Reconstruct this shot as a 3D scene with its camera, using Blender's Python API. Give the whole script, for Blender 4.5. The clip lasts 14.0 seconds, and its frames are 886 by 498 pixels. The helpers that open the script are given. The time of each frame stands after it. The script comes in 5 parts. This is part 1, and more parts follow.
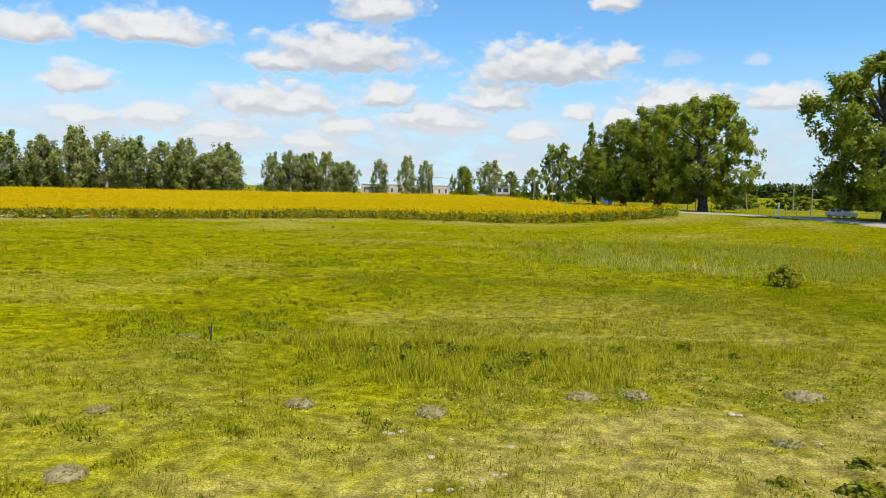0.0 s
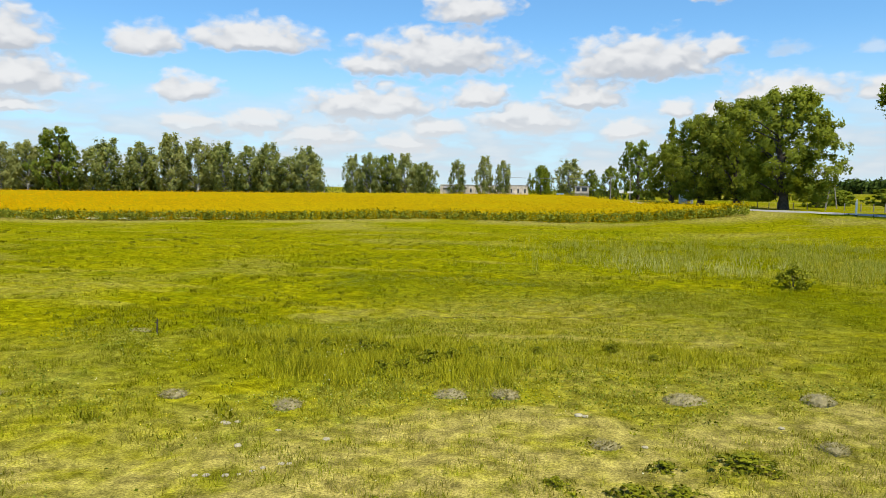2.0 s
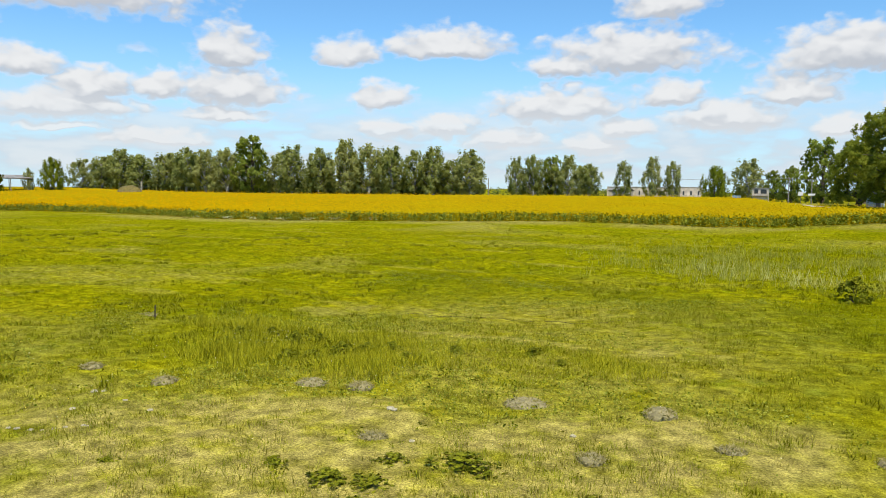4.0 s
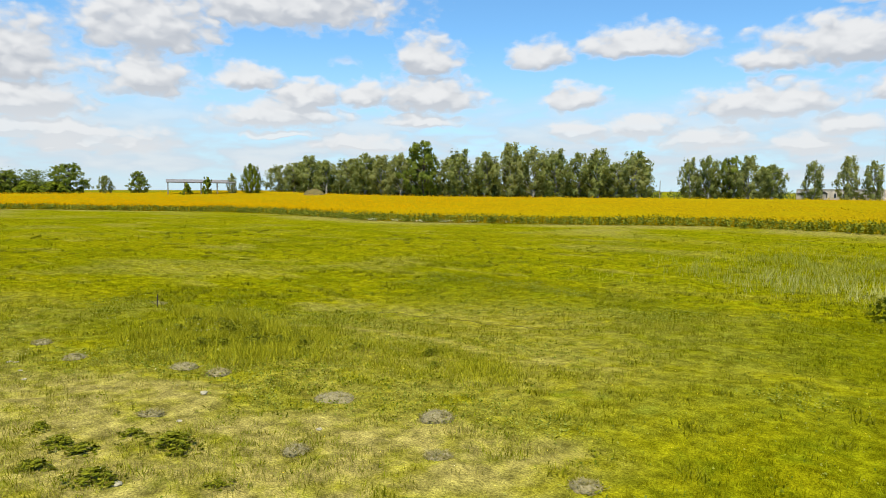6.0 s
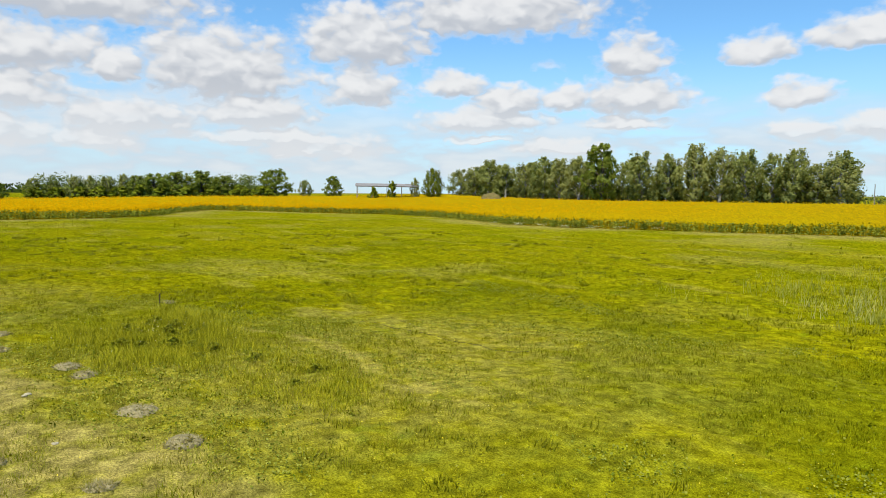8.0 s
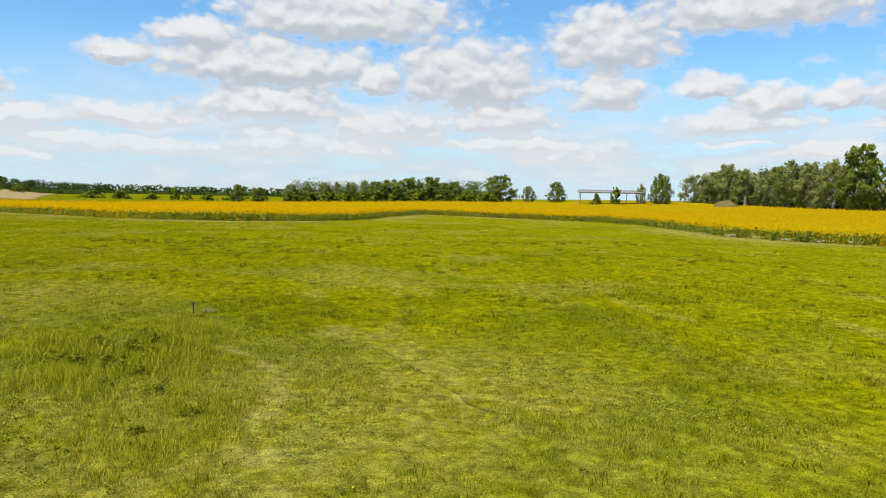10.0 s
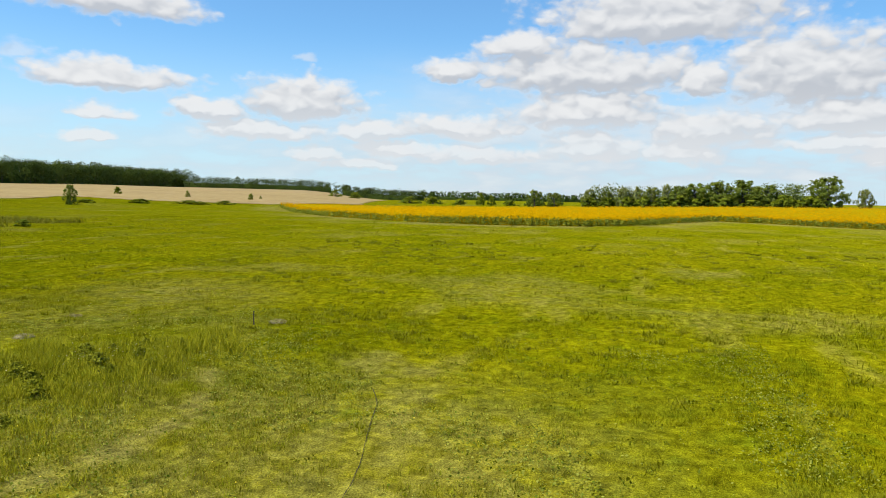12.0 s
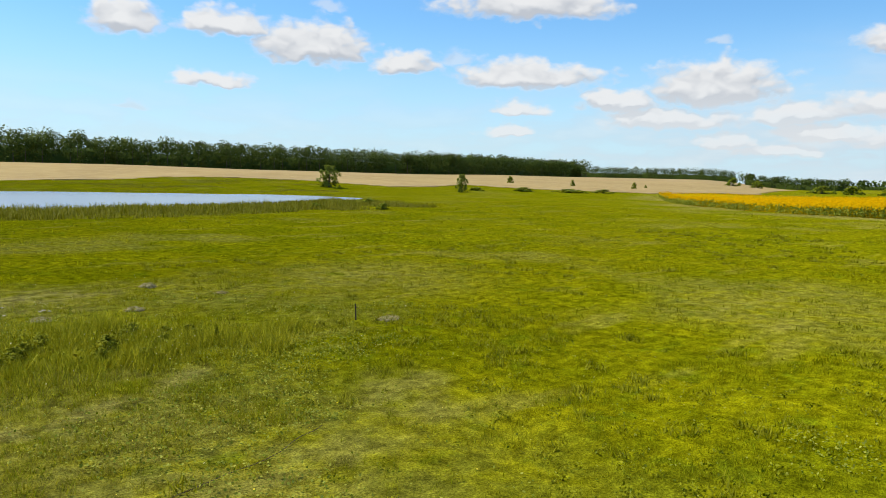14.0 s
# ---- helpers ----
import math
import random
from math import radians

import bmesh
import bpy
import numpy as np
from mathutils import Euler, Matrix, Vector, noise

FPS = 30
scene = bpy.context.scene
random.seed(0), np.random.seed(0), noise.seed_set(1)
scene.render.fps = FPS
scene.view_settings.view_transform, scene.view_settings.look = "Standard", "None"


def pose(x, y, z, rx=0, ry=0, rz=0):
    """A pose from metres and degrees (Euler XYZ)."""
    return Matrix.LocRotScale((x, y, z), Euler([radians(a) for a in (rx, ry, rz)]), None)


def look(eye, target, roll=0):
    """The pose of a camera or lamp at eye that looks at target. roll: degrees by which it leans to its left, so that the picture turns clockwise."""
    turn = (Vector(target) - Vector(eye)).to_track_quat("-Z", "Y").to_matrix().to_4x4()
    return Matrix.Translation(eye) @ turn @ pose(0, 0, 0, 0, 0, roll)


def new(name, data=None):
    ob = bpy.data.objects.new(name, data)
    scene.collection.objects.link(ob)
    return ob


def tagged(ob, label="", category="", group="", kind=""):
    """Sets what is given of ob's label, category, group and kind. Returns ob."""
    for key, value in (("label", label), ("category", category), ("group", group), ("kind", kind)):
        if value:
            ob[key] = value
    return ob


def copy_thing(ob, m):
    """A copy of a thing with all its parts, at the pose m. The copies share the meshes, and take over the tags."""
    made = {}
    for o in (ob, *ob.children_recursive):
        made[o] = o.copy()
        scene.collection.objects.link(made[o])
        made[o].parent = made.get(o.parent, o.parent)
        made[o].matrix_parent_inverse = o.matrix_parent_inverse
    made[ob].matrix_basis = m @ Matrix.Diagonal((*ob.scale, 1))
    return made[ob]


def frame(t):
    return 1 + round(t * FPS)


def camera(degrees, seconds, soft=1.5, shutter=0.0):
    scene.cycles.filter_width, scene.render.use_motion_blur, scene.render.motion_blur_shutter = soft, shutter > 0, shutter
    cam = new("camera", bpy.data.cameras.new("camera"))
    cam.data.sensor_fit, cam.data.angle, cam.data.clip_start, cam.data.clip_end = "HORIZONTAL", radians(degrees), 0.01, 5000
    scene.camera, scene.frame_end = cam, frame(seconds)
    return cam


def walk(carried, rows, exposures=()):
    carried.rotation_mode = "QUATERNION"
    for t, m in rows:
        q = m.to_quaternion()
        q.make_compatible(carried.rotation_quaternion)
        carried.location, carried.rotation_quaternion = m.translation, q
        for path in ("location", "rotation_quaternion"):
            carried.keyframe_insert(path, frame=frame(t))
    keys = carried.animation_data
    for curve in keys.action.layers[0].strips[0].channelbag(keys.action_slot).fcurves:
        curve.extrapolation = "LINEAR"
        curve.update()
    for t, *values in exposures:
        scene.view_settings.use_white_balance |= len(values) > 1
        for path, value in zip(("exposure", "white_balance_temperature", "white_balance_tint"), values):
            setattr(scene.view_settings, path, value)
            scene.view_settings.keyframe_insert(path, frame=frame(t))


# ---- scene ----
cam = camera(63.4, 14.0, soft=0.9)
PATH = [
    (0, (1.023, -0.709, 4.439), (0.753, 1.266, 4.287), 1.2),
    (0.5, (1.844, -0.666, 4.456), (1.526, 1.302, 4.303), 1.0),
    (1, (2.942, -0.601, 4.497), (2.578, 1.359, 4.343), 0.8),
    (1.5, (4.435, -0.432, 4.53), (4.013, 1.517, 4.374), 0.7),
    (2, (6.041, -0.174, 4.556), (5.52, 1.751, 4.4), 0.6),
    (2.5, (7.91, 0.207, 4.586), (7.264, 2.094, 4.43), 0.6),
    (3, (9.729, 0.623, 4.611), (8.968, 2.466, 4.454), 0.6),
    (4.25, (14.41, 2.38, 4.655), (13.36, 4.07, 4.501), 0.6),
    (5.5, (18.942, 5.205, 4.698), (17.627, 6.703, 4.545), 0.6),
    (6, (20.587, 6.624, 4.742), (19.181, 8.038, 4.59), 0.6),
    (6.5, (22.147, 8.406, 4.791), (20.648, 9.721, 4.64), 0.6),
    (7, (23.274, 10.261, 4.818), (21.695, 11.479, 4.668), 0.6),
    (7.5, (24.08, 12.452, 4.861), (22.418, 13.555, 4.712), 0.7),
    (8.75, (24.45, 18.12, 4.94), (22.614, 18.9, 4.793), 1.0),
    (10, (22.137, 24.007, 4.997), (20.174, 24.366, 4.854), 1.3),
    (10.5, (20.712, 26.381, 4.963), (18.723, 26.54, 4.821), 1.3),
    (11, (19.099, 28.487, 4.915), (17.105, 28.443, 4.773), 1.3),
    (11.5, (17.138, 30.642, 4.881), (15.162, 30.366, 4.738), 1.3),
    (12, (15.139, 32.452, 4.838), (13.207, 31.957, 4.693), 1.2),
    (12.5, (12.716, 34.126, 4.767), (10.86, 33.394, 4.62), 1.2),
    (13, (10.354, 35.394, 4.658), (8.6, 34.445, 4.51), 1.1),
    (13.5, (7.649, 36.471, 4.557), (6.053, 35.278, 4.39), 1.2),
    (14, (5.059, 37.112, 4.442), (3.67, 35.686, 4.248), 1.1),
]
walk(cam, [(t, look(eye, target, roll)) for t, eye, target, roll in PATH])

# ---- world, sun, exposure ----
SUN_TO = Vector((0.592, -0.806, 0.0)).normalized()
SUN_EL = radians(60)
CLOUDS_NORTH = [
    (37.1, 10.8, 2.2, 1.0), (29.7, 11.5, 4.2, 1.1), (13.3, 14.1, 2.9, 1.0), (15.8, 10.7, 5.9, 1.6), (34.5, 7.5, 2.0, 1.0),
    (0.0, 10.1, 5.5, 1.5), (-5.8, 10.8, 1.4, 0.9), (20.9, 6.9, 5.1, 1.2), (12.4, 7.7, 2.4, 1.1), (8.3, 5.9, 3.9, 1.1),
    (4.4, 7.7, 3.1, 1.0), (-2.5, 6.5, 1.1, 0.7), (0.9, 5.0, 1.9, 0.7), (-10.1, 7.6, 3.8, 0.9), (-17.2, 7.4, 2.6, 0.9),
    (34.5, 5.0, 1.9, 0.8), (29.6, 5.2, 2.3, 0.8), (15.7, 5.3, 1.8, 0.7), (18.2, 3.9, 2.1, 0.7), (-5.6, 6.2, 1.5, 0.7),
    (25.3, 4.3, 3.5, 0.8), (-5.2, 14.7, 1.6, 0.8), (-10.0, 10.4, 1.4, 0.5), (-15.3, 10.2, 0.8, 0.4)]
CLOUDS_NORTHWEST = [
    (66.8, 12.1, 4.6, 2.1), (56.4, 14.3, 7.9, 1.9), (59.8, 8.8, 2.1, 0.9), (55.5, 7.5, 2.4, 1.0), (67.2, 8.4, 3.3, 1.6),
    (57.4, 5.9, 4.4, 0.9), (51.3, 7.6, 1.8, 1.0), (46.1, 7.8, 3.8, 1.3), (46.2, 10.6, 2.2, 1.3), (46.1, 5.8, 2.9, 0.5),
    (51.7, 3.9, 3.6, 0.6), (57.4, 4.5, 2.2, 0.4), (70.5, 3.5, 4.1, 0.8), (52.5, 10.1, 1.0, 0.4), (20.2, 9.9, 2.7, 0.9)]
CLOUDS_WEST = [
    (87.9, 13.9, 7.9, 2.0), (98.4, 11.8, 2.6, 1.0), (93.2, 10.0, 8.0, 1.8), (85.4, 9.0, 1.9, 1.3), (77.6, 9.6, 5.6, 2.2),
    (93.5, 6.8, 5.3, 1.3), (84.4, 5.5, 4.3, 1.1), (75.2, 6.3, 3.7, 1.2), (104.0, 9.8, 2.2, 0.7), (115.6, 7.3, 3.9, 1.4),
    (121.3, 6.1, 1.6, 0.8), (118.9, 4.7, 4.2, 0.6), (109.9, 5.0, 2.1, 0.7), (103.4, 5.5, 4.5, 0.8), (114.9, 3.2, 1.7, 0.5),
    (107.9, 3.7, 2.6, 0.5), (101.4, 3.3, 3.5, 0.7), (93.2, 4.1, 3.8, 1.0), (86.5, 3.8, 2.9, 0.8), (111.0, 2.4, 2.4, 0.4),
    (73.9, 4.3, 6.5, 0.6), (115.2, 10.4, 0.9, 0.3)]
CLOUDS_SOUTHWEST = [
    (159.5, 11.0, 2.5, 1.1), (152.7, 11.2, 3.4, 0.9), (146.1, 10.0, 3.9, 1.4), (139.1, 8.9, 2.2, 0.8), (135.2, 9.2, 1.4, 0.5),
    (129.3, 8.1, 5.0, 1.0), (153.5, 7.1, 2.6, 0.6), (159.4, 4.9, 1.1, 0.3), (145.0, 12.9, 1.1, 0.4), (129.3, 13.4, 5.8, 1.2),
    (129.9, 5.6, 1.8, 0.6), (122.9, 6.2, 2.2, 0.7), (130.8, 3.9, 2.0, 0.4), (110.5, 5.0, 2.0, 0.7), (108.8, 3.9, 2.6, 0.4)]


class Nodes:
    """Short hand for building node trees."""

    def __init__(self, tree, fresh=True):
        self.t = tree
        if fresh:
            tree.nodes.clear()

    def add(self, kind, operation=None, attribute=None):
        n = self.t.nodes.new(kind)
        if operation:
            n.operation = operation
        if attribute:
            n.attribute_name = attribute
        return n

    def put(self, socket, value):
        if isinstance(value, bpy.types.NodeSocket):
            self.t.links.new(value, socket)
        elif value is not None:
            socket.default_value = value

    def math(self, op, a, b=None, c=None, clamp=False):
        n = self.add("ShaderNodeMath", op)
        n.use_clamp = clamp
        for s, v in zip(n.inputs, (a, b, c)):
            self.put(s, v)
        return n.outputs[0]

    def vec(self, op, a, b=None, c=None):
        n = self.add("ShaderNodeVectorMath", op)
        for s, v in zip(n.inputs, (a, b, c)):
            self.put(s, v)
        return n.outputs["Value" if op in ("LENGTH", "DOT_PRODUCT") else "Vector"]

    def xyz(self, x=0.0, y=0.0, z=0.0):
        n = self.add("ShaderNodeCombineXYZ")
        for s, v in zip(n.inputs, (x, y, z)):
            self.put(s, v)
        return n.outputs[0]

    def noise(self, vector, scale, detail=3.0, rough=0.5, colour=False):
        n = self.add("ShaderNodeTexNoise")
        self.put(n.inputs["Vector"], vector)
        self.put(n.inputs["Scale"], scale)
        self.put(n.inputs["Detail"], detail)
        self.put(n.inputs["Roughness"], rough)
        return n.outputs["Color" if colour else "Fac"]

    def span(self, v, a, b, c=0.0, d=1.0, smooth=True):
        n = self.add("ShaderNodeMapRange")
        n.interpolation_type = "SMOOTHSTEP" if smooth else "LINEAR"
        for s, x in zip(n.inputs, (v, a, b, c, d)):
            self.put(s, x)
        return n.outputs[0]

    def mix(self, f, a, b, blend="MIX"):
        n = self.add("ShaderNodeMix")
        n.data_type, n.blend_type = "RGBA", blend
        for s, v in zip((n.inputs[0], n.inputs[6], n.inputs[7]), (f, a, b)):
            self.put(s, (*v, 1.0) if isinstance(v, tuple) and len(v) == 3 else v)
        return n.outputs[2]


def make_world():
    world = bpy.data.worlds.new("sky")
    scene.world = world
    world.use_nodes = True
    n = Nodes(world.node_tree)
    sky = n.add("ShaderNodeTexSky")
    sky.sky_type, sky.sun_disc = "NISHITA", False
    sky.sun_elevation = SUN_EL
    sky.sun_rotation = math.atan2(SUN_TO.x, SUN_TO.y)
    sky.air_density, sky.dust_density, sky.ozone_density = SKY_AIR, SKY_DUST, SKY_OZONE
    way = n.add("ShaderNodeTexCoord").outputs["Generated"]
    sep = n.add("ShaderNodeSeparateXYZ")
    n.put(sep.inputs[0], way)
    x, y, z = sep.outputs
    az = n.math("MULTIPLY", n.math("ARCTAN2", n.math("MULTIPLY", x, -1.0), y), 57.29578)
    el = n.math("MULTIPLY", n.math("ARCSINE", z), 57.29578)
    flat = n.xyz(az, n.math("MULTIPLY", el, 1.6), 0.0)
    big = n.noise(flat, 0.26, 1.5, 0.5, True)
    fine = n.noise(flat, 0.62, 2.2, 0.5, True)
    warp = n.vec("ADD", n.vec("MULTIPLY", n.vec("SUBTRACT", big, (0.5, 0.5, 0.5)), (1.6, 0.7, 0)),
                 n.vec("MULTIPLY", n.vec("SUBTRACT", fine, (0.5, 0.5, 0.5)), (2.0, 1.1, 0)))
    at = n.vec("ADD", n.xyz(az, el, 0.0), warp)
    clouds = CLOUDS_NORTH + CLOUDS_NORTHWEST + [(a, e, w * 1.06, h * 1.10) for a, e, w, h in CLOUDS_WEST] + CLOUDS_SOUTHWEST

    def field(p, rows):
        near = None
        for a, e, w, h in rows:
            w, h, e = w * 1.1, h * 1.45, e - h * 0.3
            q = n.vec("MULTIPLY_ADD", p, (1 / w, 1 / h, 0), (-a / w, -e / h, 0))
            d = n.vec("LENGTH", n.vec("MAXIMUM", q, n.vec("MULTIPLY", q, (-1.0, -2.0, 0))))
            near = d if near is None else n.math("MINIMUM", near, d)
        return near

    def billow(p):
        """Rounded heads, large and small, as on the tops of fair-weather clouds."""
        total = None
        for scale, weight in ((0.55, 0.62), (1.25, 0.30)):
            v = n.add("ShaderNodeTexVoronoi")
            v.feature = "SMOOTH_F1"
            n.put(v.inputs["Vector"], p)
            v.inputs["Scale"].default_value, v.inputs["Smoothness"].default_value = scale, 0.55
            w = n.math("MULTIPLY", n.math("SUBTRACT", v.outputs["Distance"], 0.54), weight)
            total = w if total is None else n.math("ADD", total, w)
        return total

    large = [c for c in clouds if c[3] > 0.5 or c[2] > 1.5]
    here = n.math("ADD", field(at, large), billow(n.vec("ADD", flat, warp)))
    above = n.math("ADD", field(n.vec("ADD", at, (0.2, 0.62, 0.0)), large), billow(n.vec("ADD", n.vec("ADD", flat, warp), (0.2, 1.0, 0.0))))
    edge = n.noise(flat, 1.3, 3.0, 0.55)
    cover = n.span(n.math("ADD", here, n.math("MULTIPLY", n.math("SUBTRACT", edge, 0.5), 0.5)), 1.27, 0.60)
    # faint shreds of cloud
    shred = field(at, [c for c in clouds if c not in large])
    cover = n.math("MAXIMUM", cover, n.math("MULTIPLY", n.span(n.math("ADD", shred, n.math("SUBTRACT", edge, 0.5)), 1.3, 0.3), 0.45))
    # thin veils and small clouds low over the land
    veil = n.noise(n.vec("ADD", n.xyz(n.math("MULTIPLY", az, 0.50), n.math("MULTIPLY", el, 1.7), 3.0), n.vec("MULTIPLY", warp, (0.4, 0.4, 0.0))), 0.40, 3.0, 0.5)
    low = n.math("MULTIPLY", n.span(veil, 0.30, 0.56), n.math("MULTIPLY", n.span(el, 0.2, 2.0), n.span(el, 9.0, 3.5)))
    low = n.math("MULTIPLY", low, n.span(az, 140.0, 95.0, 0.25, 1.0))
    bank = n.math("MULTIPLY", n.math("MULTIPLY", n.span(az, 62.0, 78.0), n.span(az, 116.0, 100.0)), n.span(el, 12.0, 5.0))
    low = n.math("MAXIMUM", low, n.math("MULTIPLY", bank, n.span(veil, 0.25, 0.6, 0.25, 0.85)))
    lit = n.span(n.math("SUBTRACT", above, here), -0.40, 0.50)
    lit = n.math("MAXIMUM", lit, n.span(cover, 0.85, 0.2, 0.0, 0.7))
    lit = n.math("MAXIMUM", lit, n.span(el, 9.0, 3.0, 0.0, 0.62))
    cloud = n.mix(lit, CLOUD_SHADE, CLOUD_LIT)
    blue = n.mix(1.0, sky.outputs[0], SKY_TINT, "MULTIPLY")
    haze = n.mix(n.math("MULTIPLY", n.span(el, 13.0, -1.0), 0.82), blue, HAZE)
    haze = n.mix(n.math("MULTIPLY", low, 0.75), haze, n.mix(n.span(veil, 0.42, 0.7), VEIL_DIM, VEIL_LIT))
    cover = n.math("MULTIPLY", cover, n.span(el, 1.0, 8.0, 0.66, 0.97))
    bg = n.add("ShaderNodeBackground")
    n.put(bg.inputs[0], n.mix(cover, haze, cloud))
    bg.inputs[1].default_value = SKY_STRENGTH
    out = n.add("ShaderNodeOutputWorld")
    n.put(out.inputs[0], bg.outputs[0])


SKY_STRENGTH = 0.10
SKY_AIR, SKY_DUST, SKY_OZONE = 1.0, 0.3, 2.5
SKY_TINT = (1.02, 1.52, 1.78)
HAZE = (6.1, 7.8, 9.2)
CLOUD_SHADE, CLOUD_LIT = (5.4, 5.7, 6.2), (8.5, 8.55, 8.6)
VEIL_DIM, VEIL_LIT = (6.0, 6.7, 7.6), (7.6, 7.8, 8.1)
make_world()
sun = new("sun", bpy.data.lights.new("sun", "SUN"))
sun.data.energy, sun.data.angle, sun.data.color = 5.0, radians(0.53), (1.0, 0.90, 0.70)
sun.matrix_world = look(SUN_TO * math.cos(SUN_EL) * 50 + Vector((0, 0, math.sin(SUN_EL) * 50)), (0, 0, 0))
scene.view_settings.exposure = 0.0


# ---- land form ----
def step(a, b, v):
    t = np.clip((np.asarray(v, float) - a) / (b - a), 0, 1)
    return t * t * (3 - 2 * t)


def lattice(ix, iy, seed):
    h = (ix.astype(np.int64) * 374761393 + iy.astype(np.int64) * 668265263 + seed * 974711) & 0x7FFFFFFF
    h = ((h ^ (h >> 13)) * 1274126177) & 0x7FFFFFFF
    return ((h ^ (h >> 16)) & 0xFFFF) / 65535.0


def ripple(x, y, size, seed=0, octaves=3):
    """Smooth noise from 0 to 1 over the land, of features about size metres wide."""
    x, y = np.asarray(x, float), np.asarray(y, float)
    total, gain, norm = 0.0, 1.0, 0.0
    for o in range(octaves):
        u, v = x / size * 2**o + 17.3 * o, y / size * 2**o - 9.1 * o
        ix, iy = np.floor(u), np.floor(v)
        fx, fy = u - ix, v - iy
        fx, fy = fx * fx * (3 - 2 * fx), fy * fy * (3 - 2 * fy)
        a, b = lattice(ix, iy, seed), lattice(ix + 1, iy, seed)
        c, d = lattice(ix, iy + 1, seed), lattice(ix + 1, iy + 1, seed)
        total = total + gain * (a + (b - a) * fx + (c - a) * fy + (a - b - c + d) * fx * fy)
        norm += gain
        gain *= 0.5
    return total / norm


def oval(x, y, cx, cy, rx, ry, turn=0.0):
    """Distance from an oval's centre, 1 on its edge."""
    c, s = math.cos(radians(turn)), math.sin(radians(turn))
    u, v = (x - cx) * c + (y - cy) * s, -(x - cx) * s + (y - cy) * c
    return np.sqrt((u / rx) ** 2 + (v / ry) ** 2)


def pond_shape(x, y):
    return np.minimum(oval(x, y, -12, -110, 74, 50), oval(x, y, -58, -112, 42, 30, -12)) + 0.10 * (ripple(x, y, 14, 5) - 0.5)


def land(x, y):
    x, y = np.asarray(x, float), np.asarray(y, float)
    north = 3.0 * step(100, 205, y) * step(85, 30, x)
    across = (x - 36.5) * 0.904 + (y - 112) * 0.428
    road_rise = 2.1 * step(-60, -4, across) * step(10, 60, x + 0.25 * y) * step(60, 110, y)
    west = 2.2 * step(150, 300, -x) * step(-20, 110, y) + 1.6 * step(300, 430, -x) * step(60, -60, y) - 0.9 * step(110, 190, -x) * step(20, -60, y)
    s = -0.5 * x - 0.87 * y
    hill = 8.3 * step(150, 340 + 330 * step(100, 600, -x), s) * step(0.34, 0.50, (37 - y) / np.maximum(5 - x, 60))
    far = 5.0 * step(270, 700, 0.2 * x + 0.98 * y)
    z = np.maximum(north, road_rise) + west + hill + far
    bumps = 0.18 * (ripple(x, y, 4.0, 1) - 0.5) + 0.21 * (ripple(x, y, 1.1, 2, 2) - 0.5) * (0.4 + ripple(x, y, 7, 3))
    near = step(160, 60, np.hypot(x, y - 25))
    dip = -0.28 * step(1.3, 0.3, oval(x, y, -4, 28, 12, 9))
    # uneven terraced bank between the pond and the wheat
    shelf = pond_shape(x, y)
    bank = step(1.05, 1.25, shelf) * step(2.3, 1.5, shelf) * step(-95, -125, y)
    z = z + dip + bank * (2.4 * (ripple(x, y, 17, 6, 3) - 0.45))
    return z + bumps * near - 1.1 * step(1.12, 0.9, pond_shape(x, y))


def land_at(x, y):
    return float(land(np.array([x]), np.array([y]))[0])


SUNFLOWERS = [(22, 119), (20, 111), (14, 109), (6, 109), (-4, 111), (-18, 114), (-28, 115), (-40, 108), (-57, 97), (-66, 90), (-78, 86), (-98, 90), (-120, 93),
              (-140, 90), (-150, 79), (-166, 66), (-176, 54), (-152, 42), (-130, 35), (-117, 26), (-110, 10), (-112, -5), (-119, -17), (-139, -36), (-205, -78),
              (-225, -90), (-290, -40), (-290, 120), (-265, 172), (-90, 193), (-22, 213), (-9, 195), (4, 165), (14, 140)]


def field_edge(x, y):
    """Distance to the sunflowers' open sides."""
    x, y = np.asarray(x, float), np.asarray(y, float)
    far = np.full(x.shape, 1e9)
    for (x0, y0), (x1, y1) in zip(SUNFLOWERS[:26], SUNFLOWERS[1:27]):
        t = np.clip(((x - x0) * (x1 - x0) + (y - y0) * (y1 - y0)) / ((x1 - x0) ** 2 + (y1 - y0) ** 2), 0, 1)
        far = np.minimum(far, np.hypot(x - x0 - t * (x1 - x0), y - y0 - t * (y1 - y0)))
    return far


# patches of the meadow, 0 to 1
TRAIL = [(-2.4, 21.2), (-0.8, 22.2), (1.4, 23.2), (3.6, 23.35), (5.6, 22.9), (8.2, 22.9), (10.5, 23.6)]


def trail_at(x, y):
    """The trodden path through the weeds."""
    x, y = np.asarray(x, float), np.asarray(y, float)
    far = np.full(x.shape, 1e9)
    for (x0, y0), (x1, y1) in zip(TRAIL, TRAIL[1:]):
        t = np.clip(((x - x0) * (x1 - x0) + (y - y0) * (y1 - y0)) / ((x1 - x0) ** 2 + (y1 - y0) ** 2), 0, 1)
        far = np.minimum(far, np.hypot(x - x0 - t * (x1 - x0), y - y0 - t * (y1 - y0)))
    return step(0.62, 0.12, far + 0.7 * (ripple(x, y, 0.9, 17) - 0.5))


